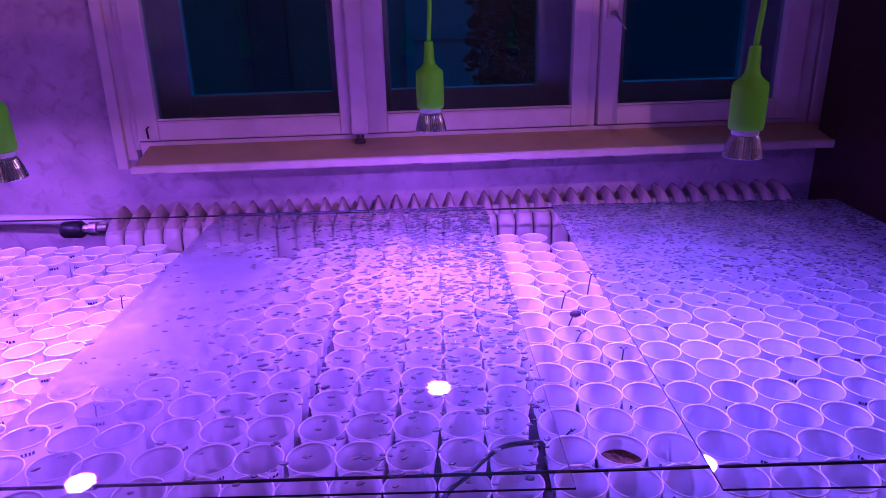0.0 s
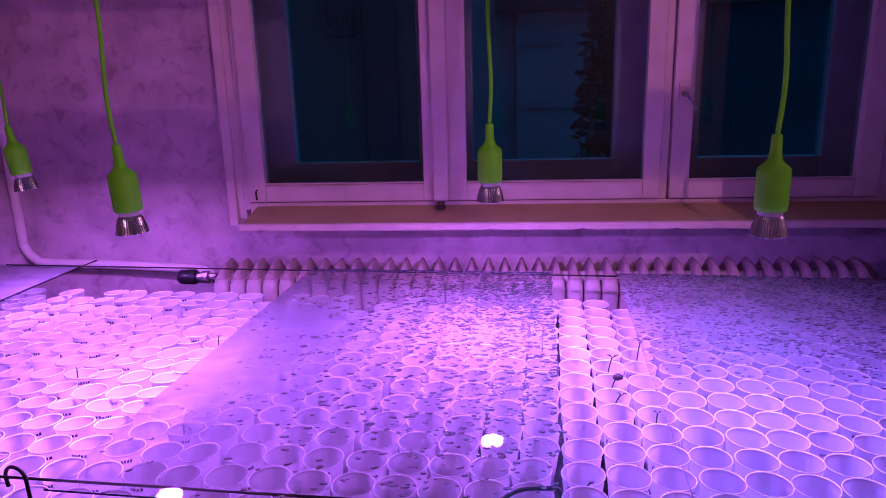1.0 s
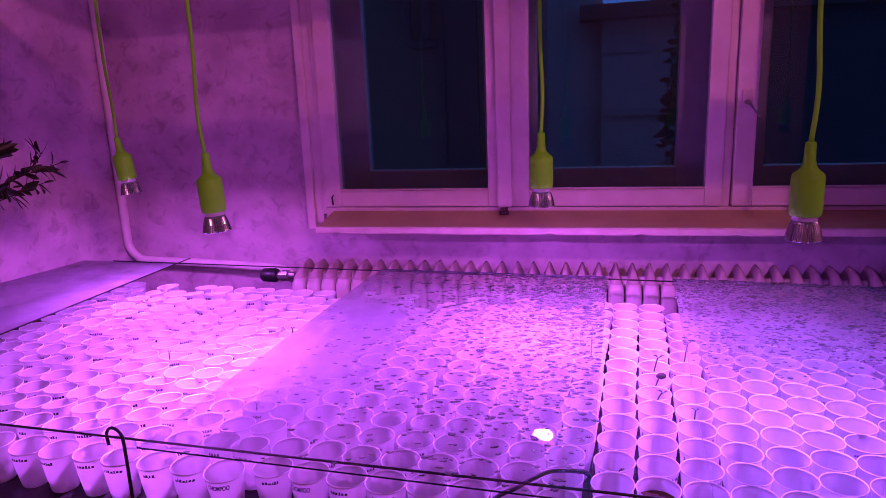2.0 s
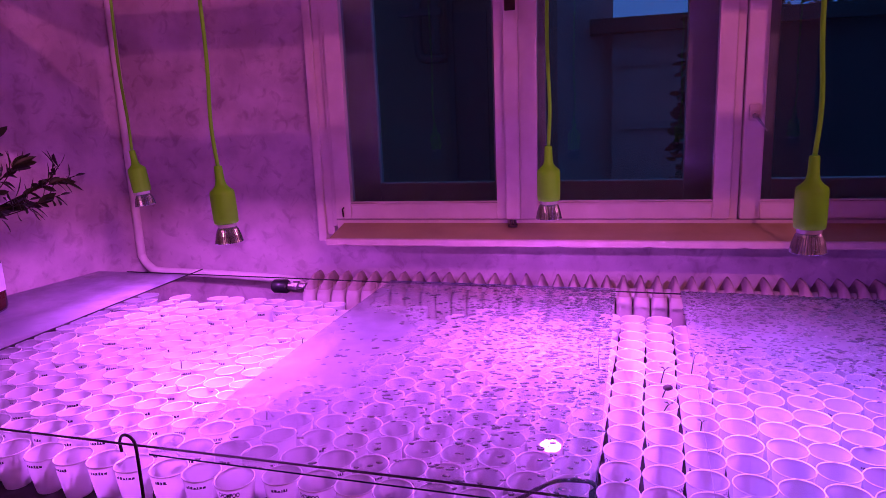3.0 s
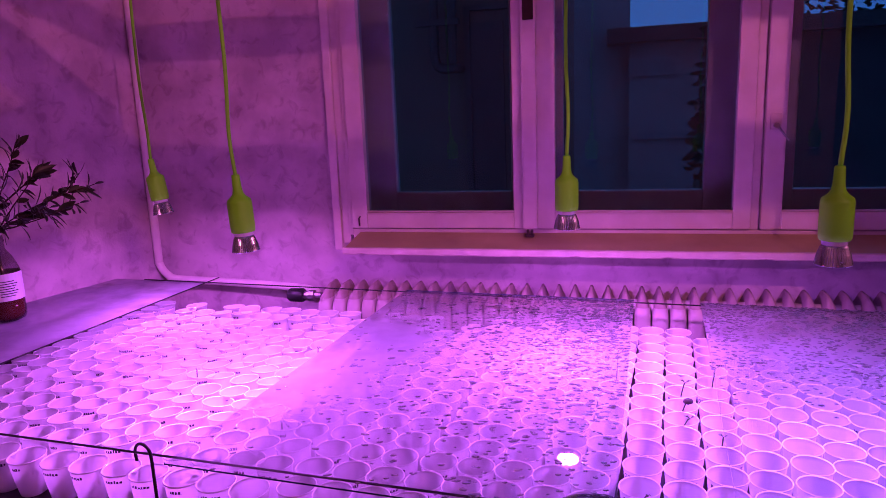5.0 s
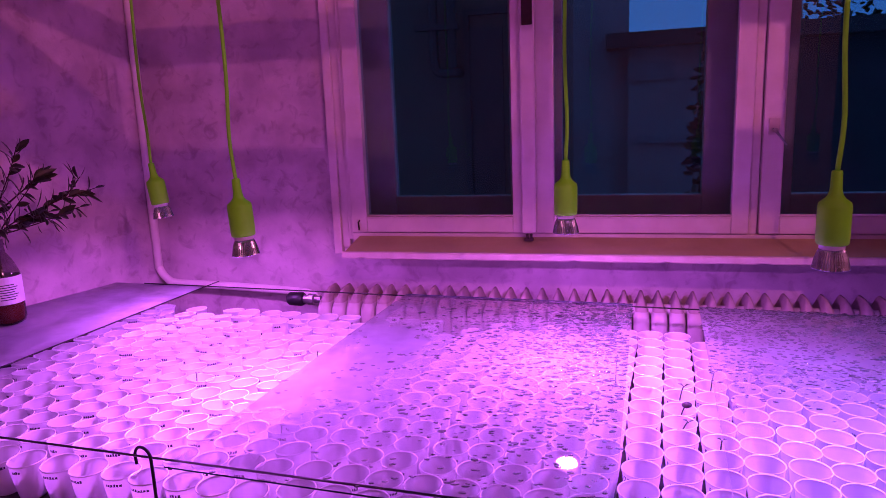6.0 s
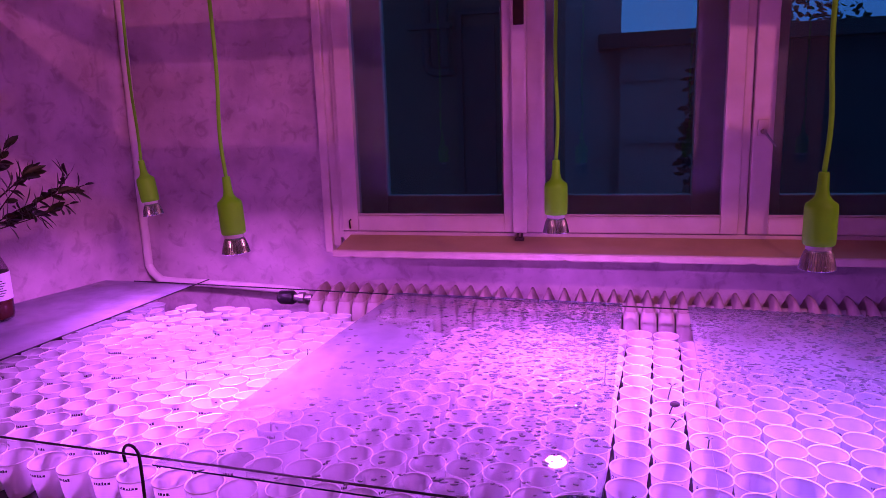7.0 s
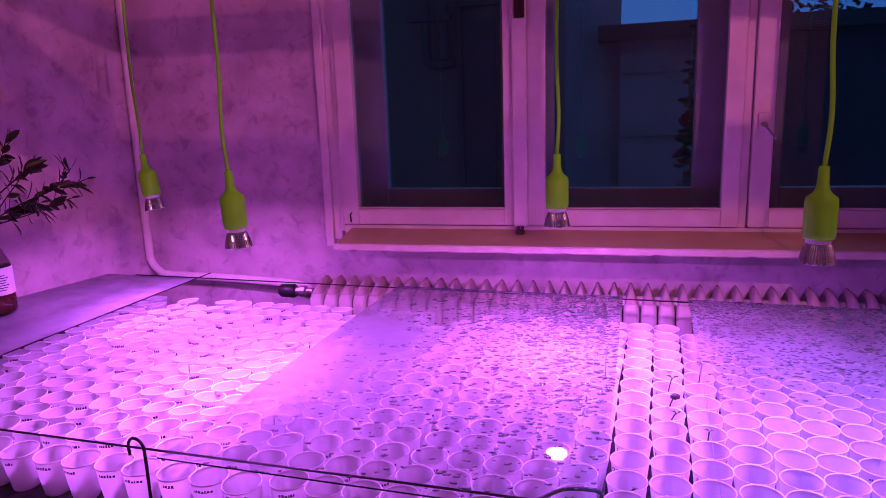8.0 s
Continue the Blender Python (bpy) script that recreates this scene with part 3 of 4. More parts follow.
# ---- lamps ----
def build_lamp(lx, ly, lz, sway, tilt):
    lamp = thing("pendant_lamp", (lx, ly, lz), "lime green silicone pendant lamp holder with small LED grow bulb", "lamp", "pendant grow lamps")
    turn = pose(0, 0, 0, 0, -tilt, 0)
    holder = part("holder", lathe([(0.0, 0.034), (0.0195, 0.034), (0.0210, 0.036), (0.0216, 0.044), (0.0216, 0.086), (0.0205, 0.092), (0.0130, 0.098), (0.0095, 0.103),
                                   (0.0078, 0.112), (0.0070, 0.134), (0.0062, 0.136), (0.0, 0.136)], 32, turn), M_LIME, lamp, smooth=True)
    cup = bmesh.new()
    n = 40
    prof = [(0.0125, 0.033), (0.0135, 0.029), (0.0176, 0.024), (0.0213, 0.013), (0.0232, 0.003), (0.0240, 0.0), (0.0236, -0.0005), (0.0226, 0.002)]
    rings = [[cup.verts.new(turn @ Vector(((r + (0.0007 if i % 2 else -0.0004)) * math.cos(math.tau * i / (2 * n)), (r + (0.0007 if i % 2 else -0.0004)) * math.sin(math.tau * i / (2 * n)), z))) for i in range(2 * n)] for r, z in prof]
    for a, b in zip(rings, rings[1:]):
        for i in range(2 * n):
            cup.faces.new((a[i], b[i], b[(i + 1) % (2 * n)], a[(i + 1) % (2 * n)]))
    bulb = part("bulb", cup, M_FINS, lamp, "ribbed silver reflector bulb")
    part("collar", lathe([(0.0, 0.0348), (0.0165, 0.0348), (0.0165, 0.0280), (0.0140, 0.0270), (0.0, 0.0270)], 24, turn), M_NECK, bulb)
    part("lens", lathe([(0.0, 0.0040), (0.0226, 0.0040), (0.0226, 0.0030), (0.0, 0.0024)], 32, turn), M_LED, bulb, "glowing pink LED face")
    diodes = bmesh.new()
    for i in range(24):
        a = math.tau * i / 24
        bmesh.ops.create_icosphere(diodes, subdivisions=1, radius=0.0013, matrix=turn @ pose(0.0224 * math.cos(a), 0.0224 * math.sin(a), 0.0006))
    part("diodes", diodes, M_DIODE, bulb, "ring of small pink diodes")
    sx, sy = sway
    ox = -0.134 * math.sin(radians(tilt))
    pts = [(ox, 0, 0.134), (ox * 1.25 + sx, sy, 0.21), (ox * 1.3 - 0.5 * sx, 0.002, 0.34), (ox * 1.2 + 0.8 * sx, 0, 0.60), (ox, 0.003, 0.95), (ox, 0, 2.70 - lz)]
    part("cord", tube(smooth_line(pts, 6), 0.0034, 10), M_CORD, lamp, "lime green fabric cord", smooth=True)
    return lamp


# the last two hang out of view, there only for their added light
for lx, ly, lz, sway, _, tilt, _ in LAMPS:
    build_lamp(lx, ly, lz, sway, tilt)

# ---- cups ----
rng = random.Random(11)
CUP_PROFILE = [(0.0, 0.0020), (0.0180, 0.0020), (0.0186, 0.0), (0.0195, 0.0006), (0.0214, 0.012), (0.0234, 0.026), (0.0238, 0.0272), (0.0263, 0.0500), (0.0274, 0.0618), (0.0284, 0.0624),
               (0.0289, 0.0636), (0.0286, 0.0648), (0.0278, 0.0648), (0.0270, 0.0636), (0.0262, 0.0560), (0.0258, 0.0555), (0.0257, 0.0515), (0.0253, 0.0510), (0.0252, 0.0470), (0.0248, 0.0465), (0.0246, 0.0430), (0.0242, 0.0425), (0.0228, 0.0260), (0.0206, 0.010), (0.0, 0.010)]
cup_bm = lathe([(r * 1.006, z) for r, z in CUP_PROFILE], 28)
for f in cup_bm.faces:
    f.material_index = 1 if f.calc_center_median().z > 0.0615 else 0
body_bm, rim_bm = cup_bm.copy(), cup_bm.copy()
bmesh.ops.delete(body_bm, geom=[f for f in body_bm.faces if f.material_index], context="FACES")
bmesh.ops.delete(rim_bm, geom=[f for f in rim_bm.faces if not f.material_index], context="FACES")
for f in rim_bm.faces:
    f.material_index = 0
CUP_WHOLE, CUP_BODY, CUP_RIM = to_mesh("cup", cup_bm, M_CUP, True, (M_RIM,)), to_mesh("plastic_cup", body_bm, M_CUP, True), to_mesh("rim", rim_bm, M_RIM, True)


def soil_mesh(level, mat, seed):
    r0 = random.Random(seed)
    bm = bmesh.new()
    r = 0.0212 + (level - 0.010) * 0.11
    c = bm.verts.new((0, 0, level))
    rings = []
    for k in (0.4, 0.75, 1.0):
        rings.append([bm.verts.new((r * k * math.cos(math.tau * i / 14), r * k * math.sin(math.tau * i / 14), level + r0.uniform(-0.0015, 0.0015))) for i in range(14)])
    for i in range(14):
        j = (i + 1) % 14
        bm.faces.new((c, rings[0][i], rings[0][j]))
        for a, b in zip(rings, rings[1:]):
            bm.faces.new((a[i], b[i], b[j], a[j]))
    return to_mesh("soil", bm, mat)


soils = [soil_mesh(0.018 + 0.002 * i, M_SOIL, i) for i in range(3)]
BROWN = soil_mesh(0.047, M_BARK, 9)


def cup_radius(z):
    return (0.0238 + (z - 0.0272) * (0.0025 / 0.0228)) * 1.006 + 0.0003


def wrapped(flat, size):
    """Bends writing of the x-z plane onto the cup's side that faces -y."""
    for v in flat.verts:
        x, z = v.co.x, v.co.y
        r = cup_radius(z) + v.co.z
        a = -math.pi / 2 + x / r
        v.co = (r * math.cos(a), r * math.sin(a), z)


def word_mesh(text, width, low):
    cu = bpy.data.curves.new("writing", "FONT")
    cu.body, cu.size, cu.align_x, cu.offset = text, 0.0105, "CENTER", 0.00035
    ob = new("writing", cu)
    me = bpy.data.meshes.new_from_object(ob.evaluated_get(bpy.context.evaluated_depsgraph_get()))
    bpy.data.objects.remove(ob)
    bm = bmesh.new()
    bm.from_mesh(me)
    bmesh.ops.subdivide_edges(bm, edges=[e for e in bm.edges if e.calc_length() > 0.004], cuts=2)
    span = max(v.co.x for v in bm.verts) - min(v.co.x for v in bm.verts)
    mid = (max(v.co.x for v in bm.verts) + min(v.co.x for v in bm.verts)) / 2
    for v in bm.verts:
        v.co = Vector(((v.co.x - mid) * width / span + v.co.y * 0.12, low + v.co.y, 0))
    wrapped(bm, width)
    return to_mesh("writing", bm, M_INK)


def bar_mesh(seed):
    """Unreadable handwriting as short plain bars."""
    r0 = random.Random(seed)
    bm = bmesh.new()
    x, below = -r0.uniform(0.010, 0.017), None
    tall, end = True, r0.uniform(-0.003, 0.014)
    while x < end:
        w = r0.uniform(0.0018, 0.0040) if tall else r0.uniform(0.0007, 0.0016)
        z, h = 0.0518 + r0.uniform(-0.0005, 0.0005), r0.uniform(0.0032, 0.0052) if tall else r0.uniform(0.0004, 0.0012)
        low = below or bm.verts.new((x, z, 0))
        below = bm.verts.new((x + w, z, 0))
        bm.faces.new((low, below, bm.verts.new((x + w + 0.0003, z + h + r0.uniform(-0.0006, 0.0004), 0)), bm.verts.new((x + 0.0005, z + h, 0))))
        x += w
        tall = not tall
    wrapped(bm, 0.03)
    return to_mesh("writing", bm, M_INK)


bars = [bar_mesh(i) for i in range(10)]
CURLINE = word_mesh("P. CURLINE", 0.036, 0.0505)
CHOMPOO = word_mesh("CHOMPOO", 0.032, 0.0505)
UMI = word_mesh("UMI", 0.014, 0.0505)

# lattice of the cups on the table
spots = []
sway = [rng.uniform(-1, 1) for _ in range(20)]
for j in range(-2, 13):
    for i in range(-26, 13):
        if i >= -2:
            u, v = 0.315 + 0.0573 * (i + 2), 0.796 + 0.0573 * (j + 2)
        else:
            u, v = 0.2475 - 0.0573 * (-3 - i), 0.796 + 0.0573 * (j + 2)
        loose = u < -0.17
        if loose:
            u, v = u - 0.0012 * (-7 - i), v - (0.018 if j == -2 else 0.010)
        if -7 <= i < -2:
            u += min(0.0095, max(0.0, 0.0035 * (j + 1)))
        slack = 0.003 if loose else 0.0017
        u += rng.uniform(-slack, slack) + (0.011 * sway[j + 2] if loose and j > 1 else 0)
        v += rng.uniform(-slack, slack)
        x, y = on_table(u, v)
        if x > 1.12 or x < -1.015 + (y - 1.05) * 0.0675:
            continue
        if j == 12 and rng.random() < 0.35 or (i, j) in ((-10, 11), (-10, 12), (-9, 12)):
            continue
        if loose:
            tilt, turn = -(0.045 + 0.05 * math.sin(7 * u + 5 * v)) * (1 if j > -1 else 0.3) + rng.gauss(0, 0.06), rng.gauss(0.3, 0.5)
        else:
            tilt, turn = rng.gauss(0, 0.02), rng.uniform(0, math.tau)
        if math.hypot(x + 0.485, y - 1.488) > 0.030:  # one cup is missing here
            spots.append((i, j, x, y, tilt, turn, loose))

cups_near, cups_far = [s for s in spots if s[1] <= 6], [s for s in spots if s[1] > 6]
CUP_LABEL = "small ribbed white plastic cup with handwriting on its side"
for i, j, x, y, tilt, turn, loose in cups_near:
    cup = tagged(new("plastic_cup", CUP_BODY), CUP_LABEL, "cup", "seedling cups on the table")
    face = rng.gauss(0.12 if x < 0.1 else -0.10, 0.28)
    lift = 0.026 * abs(math.sin(tilt)) * 0.75
    cup.matrix_world = Matrix.Translation((x, y, TABLE_Z + lift + 0.0003)) @ Matrix.Rotation(tilt, 4, Vector((math.cos(turn), math.sin(turn), 0))) @ Matrix.Rotation(face, 4, "Z")
    if -2 <= i <= 0 and (j <= 0 or rng.random() < 0.5):
        new("soil", BROWN if (i, j) == (-1, -1) else soils[rng.randrange(3)]).parent = cup
    if -2 <= i <= 0:
        me = CURLINE
    elif i in (-9, -11) and j == -2:
        me = CHOMPOO
    elif i in (-5, -6) and j in (-1, 0):
        me = UMI
    else:
        me = bars[rng.randrange(10)]
    new("writing", me).parent = cup
    new("rim", CUP_RIM).parent = cup

vs, fs, rims = [], [], []
src = CUP_WHOLE
sv = [v.co.copy() for v in src.vertices]
sf = [tuple(p.vertices) for p in src.polygons]
wv, wf = [], []
for i, j, x, y, tilt, turn, loose in cups_far:
    m = Matrix.Translation((x, y, TABLE_Z + 0.02 * abs(math.sin(tilt)) + 0.0003)) @ Matrix.Rotation(tilt, 4, Vector((math.cos(turn), math.sin(turn), 0))) @ Matrix.Rotation(rng.gauss(0.12, 0.3), 4, "Z")
    base = len(vs)
    vs += [m @ c for c in sv]
    fs += [tuple(base + k for k in f) for f in sf]
    rims += [p.material_index for p in src.polygons]
    b = bars[rng.randrange(10)]
    base = len(wv)
    wv += [m @ v.co for v in b.vertices]
    wf += [tuple(base + k for k in p.vertices) for p in b.polygons]
far = thing("plastic_cups", (0, 0, 0), "white plastic seedling cups crowded at the far side of the table", "cups", kind="stuff")
for name, a, b, mat in (("cup", vs, fs, M_CUP), ("writing", wv, wf, M_INK)):
    me = bpy.data.meshes.new(name)
    me.from_pydata(a, [], b)
    me.materials.append(mat)
    if name == "cup":
        me.materials.append(M_RIM)
        me.polygons.foreach_set("material_index", rims)
    me.polygons.foreach_set("use_smooth", [True] * len(me.polygons))
    o = new(name, me)
    o.parent = far

# ---- hook and cable at the front rod ----
hook_x = -0.318
hy = front_y(hook_x)
pts = [(hook_x - 0.024, hy + 0.008, 0.803), (hook_x - 0.025, hy + 0.008, 0.819), (hook_x - 0.017, hy + 0.005, 0.8305), (hook_x - 0.004, hy, 0.8345), (hook_x + 0.009, hy - 0.005, 0.830),
       (hook_x + 0.015, hy - 0.009, 0.816), (hook_x + 0.017, hy - 0.011, 0.76), (hook_x + 0.017, hy - 0.012, 0.64), (hook_x + 0.017, hy - 0.012, 0.50)]
tagged(new("wire_hook", to_mesh("wire_hook", tube(smooth_line(pts, 6), 0.0024, 10), M_WIRE, True)), "black bent wire hook hung over the front rod", "hook")
pts = [(0.342, 0.850, 0.755), (0.336, 0.838, 0.778), (0.322, 0.832, 0.785), (0.290, 0.828, 0.785), (0.266, 0.810, 0.783), (0.246, 0.788, 0.781), (0.224, 0.768, 0.779), (0.211, 0.740, 0.776), (0.206, 0.712, 0.765), (0.204, 0.695, 0.72), (0.204, 0.690, 0.55), (0.21, 0.69, 0.02)]
tagged(new("sensor_cable", to_mesh("sensor_cable", tube(smooth_line(pts, 6), 0.0031, 8), M_BLACK, True)), "black sensor cable lying over the cups", "cable")


# ---- seedlings ----
def seedling(x, y, low, top, lean_x, lean_y, leaf, husk=False):
    t = thing("seedling", (x, y, low), "thin seedling with its seed husk in a cup" if husk else "thin seedling standing in a cup", "seedling", "seedlings in the cups")
    h = top - low
    part("stem", tube(smooth_line([(0, 0, 0), (0.1 * lean_x, 0.1 * lean_y, h * 0.5), (0.7 * lean_x, 0.7 * lean_y, h * 0.92), (lean_x, lean_y, h)], 4), [0.0012] * 13, 6), M_SPROUT, t)
    if husk:
        part("husk", lathe([(0, -0.010), (0.004, -0.008), (0.0062, 0), (0.004, 0.009), (0, 0.011)], 10, pose(lean_x, lean_y, h, 70, 0, 40)), M_HUSK, t, "dark seed husk", smooth=True)
    else:
        bm = bmesh.new()
        for a in (0.4, 2.6):
            d, n = Vector((math.cos(a), math.sin(a), 0.2)), Vector((-math.sin(a), math.cos(a), 0))
            o = Vector((lean_x, lean_y, h))
            q = [o, o + d * leaf * 0.5 + n * leaf * 0.22 + Vector((0, 0, 0.002)), o + d * leaf, o + d * leaf * 0.5 - n * leaf * 0.22 + Vector((0, 0, 0.002))]
            up = [bm.verts.new(p) for p in q]
            dn = [bm.verts.new(p - Vector((0, 0, 0.0008))) for p in q]
            bm.faces.new(up)
            bm.faces.new(dn[::-1])
            for k in range(4):
                bm.faces.new((up[k], dn[k], dn[(k + 1) % 4], up[(k + 1) % 4]))
        part("leaf", bm, M_SPROUT, t)


def nearest(x, y):
    return min(spots, key=lambda s: (s[2] - x) ** 2 + (s[3] - y) ** 2)[2:4]


for x, y, top, lx, ly, leaf, husk in ((0.450, 1.176, 0.782, 0.010, -0.006, 0, True), (0.366, 1.308, 0.822, 0.003, 0.0, 0.010, False), (0.482, 1.034, 0.775, 0.002, 0.0, 0.008, False),
                                      (0.440, 1.115, 0.772, 0.014, 0.004, 0.010, False), (0.455, 1.255, 0.790, 0.008, 0.0, 0.012, False), (0.540, 1.270, 0.800, 0.006, 0.0, 0.013, False),
                                      (0.390, 0.905, 0.765, 0.010, -0.010, 0.004, False), (-0.230, 0.985, 0.782, 0.002, 0, 0.006, False), (-0.470, 1.17, 0.785, 0.002, 0, 0.007, False), (-0.33, 1.30, 0.785, 0.003, 0, 0.006, False)):
    cx, cy = nearest(x, y)
    seedling(cx, cy, TABLE_Z + 0.020, top, lx, ly, leaf, husk)

# ---- bottle with olive twigs ----
BX, BY = -1.122, 1.325
bottle = thing("plastic_bottle", (BX, BY, BOARD_Z), "clear plastic bottle with pale label and brown liquid", "bottle")
part("body", lathe([(0.0, 0.004), (0.026, 0.0), (0.037, 0.006), (0.040, 0.016), (0.040, 0.120), (0.038, 0.130), (0.026, 0.160), (0.0145, 0.178), (0.0135, 0.196), (0.0155, 0.197), (0.0155, 0.201), (0.0135, 0.202), (0.0135, 0.212)], 28), M_PET, bottle, smooth=True)
part("liquid", lathe([(0.0, 0.006), (0.025, 0.004), (0.036, 0.009), (0.0385, 0.018), (0.0385, 0.052), (0.0, 0.052)], 24), M_TEA, bottle, "brown liquid", smooth=True)
part("label", lathe([(0.0403, 0.055), (0.0409, 0.055), (0.0409, 0.122), (0.0403, 0.122)], 28), M_LABEL, bottle, "pale blank-looking label")
bm = bmesh.new()
for k in range(7):
    z0 = 0.066 + 0.006 * k
    a0, a1 = -1.0, -0.2 + 0.1 * (k % 3)
    for q in range(4):
        b0, b1 = a0 + (a1 - a0) * q / 4, a0 + (a1 - a0) * (q + 1) / 4
        bm.faces.new([bm.verts.new((0.0412 * math.cos(a), 0.0412 * math.sin(a), z)) for a, z in ((b0, z0), (b1, z0), (b1, z0 + 0.0022), (b0, z0 + 0.0022))])
part("print", bm, M_INK, bottle, "rows of small dark print")

lr = random.Random(21)


def leaf_into(bm, base, d, n, length, width):
    """A pointed, slightly folded leaf."""
    side = d.cross(n).normalized()
    rows = [(0.0, 0.02), (0.25, 0.75), (0.5, 1.0), (0.78, 0.7), (1.0, 0.03)]
    ring = []
    for t, w in rows:
        o = base + d * length * t - n * length * 0.12 * t * t
        ring.append([bm.verts.new(o + side * width * 0.5 * w + n * width * 0.12 * w), bm.verts.new(o), bm.verts.new(o - side * width * 0.5 * w + n * width * 0.12 * w)])
    for a, b in zip(ring, ring[1:]):
        bm.faces.new((a[0], a[1], b[1], b[0]))
        bm.faces.new((a[1], a[2], b[2], b[1]))


def branch(tips):
    t = thing("leafy_branch", (BX, BY, BOARD_Z + 0.10), "cut twig with narrow dark leaves in a bottle", "branch", "twigs in the bottle")
    tw, lv = bmesh.new(), bmesh.new()
    for path, leaves in tips:
        line = smooth_line([(px * 1.32, py, pz * 0.92) for px, py, pz in path], 6)
        add_tube(tw, line, [0.0024 - 0.0016 * k / len(line) for k in range(len(line))], 6)
        for k in range(leaves):
            f = 0.35 + 0.65 * (k + 1) / leaves
            idx = min(int(f * (len(line) - 1)), len(line) - 2)
            d = (line[idx + 1] - line[idx]).normalized()
            side = d.orthogonal().normalized()
            side.rotate(Matrix.Rotation(lr.random() * math.tau, 3, d))
            way = (d * lr.uniform(0.3, 0.9) + side * lr.uniform(0.5, 1.0)).normalized()
            leaf_into(lv, line[idx], way, way.orthogonal().normalized(), lr.uniform(0.030, 0.054), lr.uniform(0.013, 0.022))
        d = (line[-1] - line[-2]).normalized()
        leaf_into(lv, line[-1], d, d.orthogonal().normalized(), 0.03, 0.008)
    part("twig", tw, M_TWIG, t)
    part("leaf", lv, M_LEAF, t)


branch([([(0, 0, 0), (0.004, 0, 0.12), (0.060, -0.005, 0.175), (0.150, -0.01, 0.222), (0.235, -0.01, 0.255)], 30), ([(0.060, -0.005, 0.175), (0.13, 0.0, 0.185), (0.185, 0.01, 0.205)], 9),
        ([(0.150, -0.01, 0.222), (0.19, -0.02, 0.25), (0.215, -0.02, 0.285)], 9)])
branch([([(0, 0, 0), (-0.003, 0.003, 0.12), (0.018, 0.005, 0.22), (0.055, 0.0, 0.30), (0.075, 0.0, 0.355)], 26), ([(0.018, 0.005, 0.20), (0.07, 0.01, 0.25), (0.115, 0.015, 0.295)], 14)])
branch([([(0, 0, 0), (-0.004, -0.004, 0.12), (-0.03, -0.01, 0.25), (-0.02, -0.015, 0.36), (0.035, -0.02, 0.44)], 16), ([(-0.03, -0.01, 0.25), (-0.07, -0.02, 0.30), (-0.11, -0.02, 0.31)], 12)])
branch([([(0, 0, 0), (0.003, -0.006, 0.12), (0.05, -0.02, 0.155), (0.11, -0.03, 0.185), (0.150, -0.03, 0.20)], 14)])

branch([([(0, 0, 0), (0.004, 0.002, 0.12), (0.050, -0.010, 0.19), (0.095, -0.012, 0.25), (0.118, -0.012, 0.29)], 15)])
branch([([(0, 0, 0), (0.002, 0.004, 0.12), (0.065, -0.020, 0.150), (0.125, -0.025, 0.172), (0.175, -0.025, 0.195)], 12)])

# ---- courtyard outside ----
solid("ground", box(-40, 2.6, -3.2, 40, 90, -3.0), M_GROUND, "dark paved courtyard ground", "ground")
house = thing("courtyard_wing", (0, 0, -3), "dark rendered courtyard wing at dusk", "building")
part("wall", box(-9.0, 6.2, 0.0, -0.10, 7.2, 9.0), M_RENDERED, house)
part("doorway", add_box(box(-0.98, 6.14, 3.0, -0.93, 6.1995, 5.15), -0.93, 6.14, 5.10, -0.45, 6.1995, 5.15), M_IRON, house)
part("door", box(-0.93, 6.16, 3.0, -0.64, 6.199, 5.0), M_IRON, house, "dark half-open door")
drain = thing("drain_pipe", (-1.22, 6.05, -3), "dark drain pipes on the courtyard wall", "pipe")
part("pipe", tube(smooth_line([(0, 0, 9.0), (0, 0, 5.2), (0, 0, 4.72), (0.06, 0, 4.62), (0.18, 0, 4.62), (0.2, 0.1, 4.62)], 4), 0.04, 8), M_IRON, drain)
part("pipe", tube([(0.16, 0, 9.0), (0.16, 0, 4.66)], 0.04, 8), M_IRON, drain)
part("bracket", box(-0.16, -0.05, 4.98, 0.22, 0.05, 5.03), M_IRON, drain)
far_house = thing("far_house", (0, 0, -3), "low pale house across the courtyard at dusk", "building")
part("wall", box(-2.5, 14.3, 0.0, 0.52, 15.0, 8.5), M_RENDERED2, far_house)
part("wall", box(0.52, 14.0, 0.0, 2.6, 15.2, 5.42), M_RENDERED2, far_house)
part("wall", box(2.6, 13.9, 0.0, 12.0, 15.2, 5.42), M_RENDERED3, far_house, "wall coloured dark as if unlit")
part("eaves", box(0.10, 13.55, -0.13, 12.2, 14.3, 0.13, m=pose(0, 0, 5.44, 0, -0.6, 0)), M_IRON, far_house, "dark projecting eaves")
part("window", box(0.50, 13.93, 4.72, 1.35, 13.999, 5.06), M_SKYGLASS, far_house, "pale window catching the dusk sky")
part("window", box(0.62, 13.93, 3.55, 1.9, 13.999, 3.68), M_SKYGLASS, far_house)


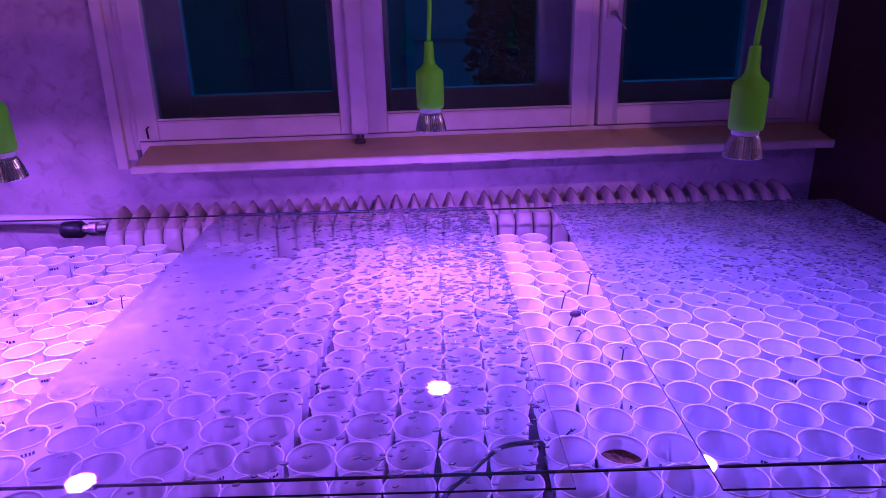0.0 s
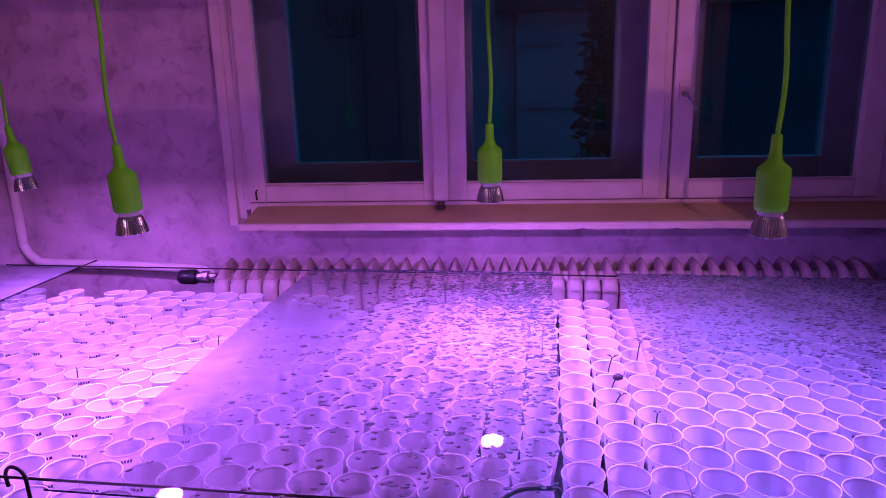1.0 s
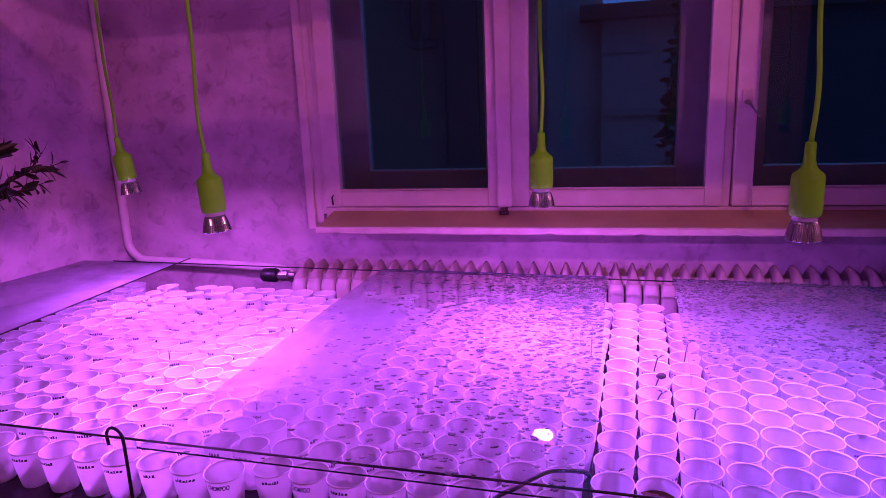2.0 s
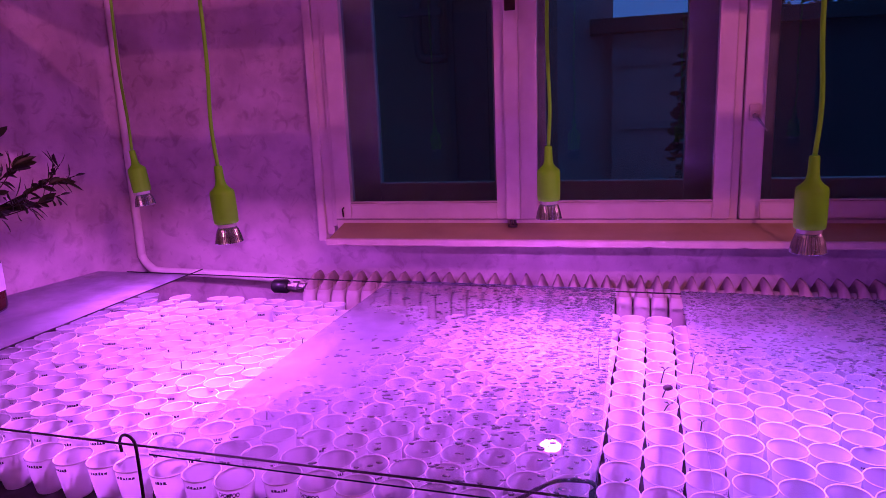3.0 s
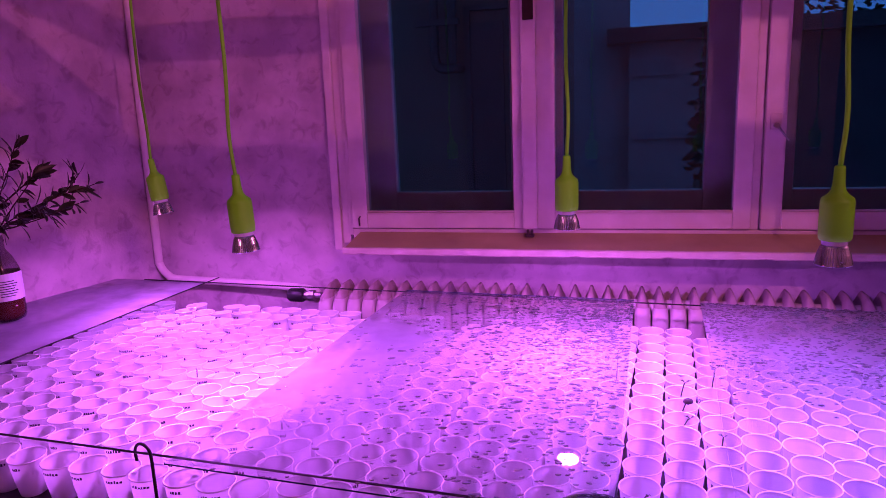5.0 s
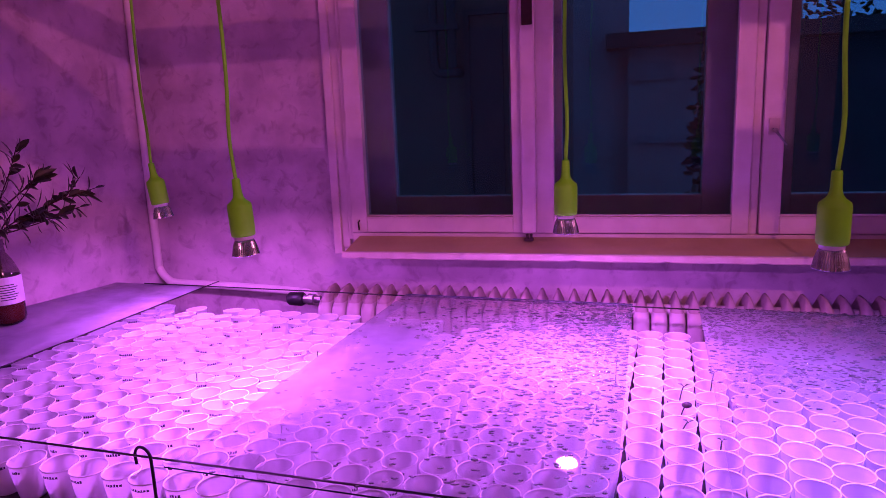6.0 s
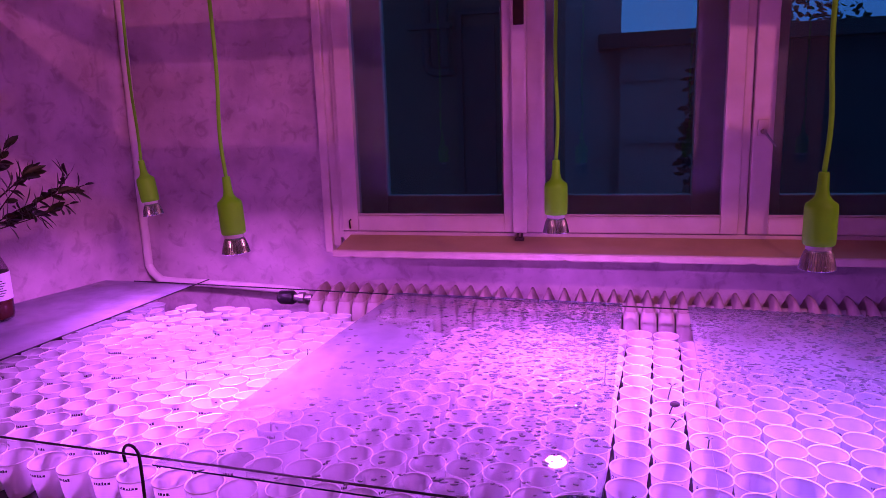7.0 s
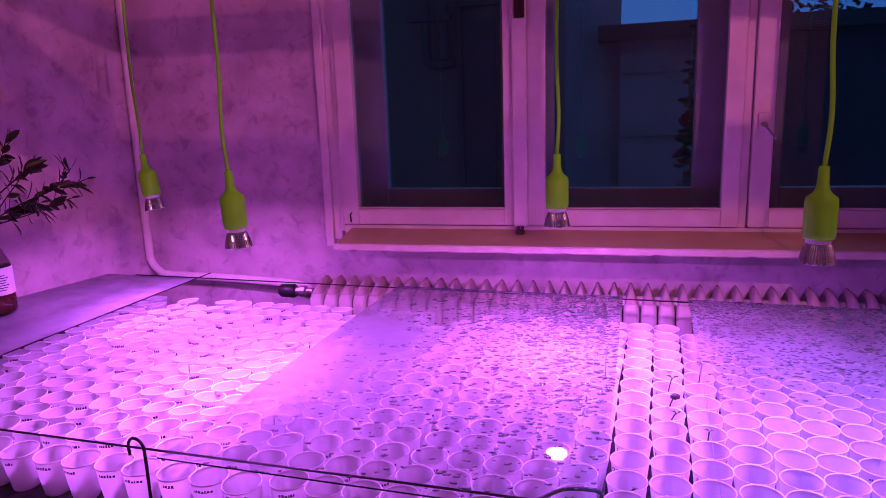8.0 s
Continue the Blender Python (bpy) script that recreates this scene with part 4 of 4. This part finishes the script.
def shrub(x, y, z0, height, width, seed, count):
    r0 = random.Random(seed)
    t = thing("courtyard_tree", (x, y, z0), "dark leafy tree in the courtyard", "tree")
    part("trunk", tube([(0, 0, 0), (0.04, 0, height * 0.4), (0, 0.03, height * 0.8)], [0.09, 0.06, 0.02], 8), M_TWIG, t)
    bm = bmesh.new()
    for k in range(count):
        h = r0.random()
        a, rr = r0.random() * math.tau, width * (0.35 + 0.65 * math.sin(math.pi * min(1, h * 0.9 + 0.1))) * math.sqrt(r0.random())
        c = Vector((rr * math.cos(a), rr * math.sin(a), height * (0.2 + 0.8 * h)))
        d = Vector((r0.uniform(-1, 1), r0.uniform(-1, 1), r0.uniform(-0.8, 0.4))).normalized()
        leaf_into(bm, c, d, d.orthogonal().normalized(), r0.uniform(0.12, 0.22), r0.uniform(0.06, 0.11))
    part("crown", bm, M_LEAF, t)


shrub(1.66, 9.5, -3.0, 5.35, 0.46, 31, 2200)
shrub(4.2, 17.5, -3.0, 8.2, 1.7, 32, 2600)

# ---- added shadow boards and lamp under the ceiling ----
rack = thing("shadow_rack", (0.2, 0.0, 2.05), "unseen boards added under the ceiling to cast shadows", "rack")
# out-of-view boards: two band the window wall, the third shades the table
for x0, y0, y1 in ((-1.25, 0.352, 0.434), (0.44, 0.015, 0.1005), (-1.25, -0.450, -0.245)):
    part("board", box(x0, y0, 0.0, 1.35, y1, 0.02, bevel=0.002), M_TABLE, rack)
# slanted one added for the diagonal shadow on the side wall
part("board", box(-0.52, -0.033, 0.0, 0.0, 0.033, 0.02, bevel=0.002, m=pose(0.47, 0.118, 0, 0, 0, -21)), M_TABLE, rack)
for x in (-1.1, 1.2):
    for y in (0.38, 0.06, -0.35) if x > 0 else (0.38, -0.35):
        part("hanger", tube([(x, y, 0.02), (x, y, 0.65)], 0.004, 8), M_WIRE, rack)
ceiling_lamp = thing("ceiling_lamp", (1.6, -0.7, 2.45), "small bare warm bulb hanging from the ceiling", "lamp")
part("cord", tube([(0, 0, 0.10), (0, 0, 0.25)], 0.003, 8), M_BLACK, ceiling_lamp)
part("socket", lathe([(0.0, 0.045), (0.018, 0.045), (0.018, 0.09), (0.006, 0.10), (0.0, 0.10)], 16), M_BLACK, ceiling_lamp)
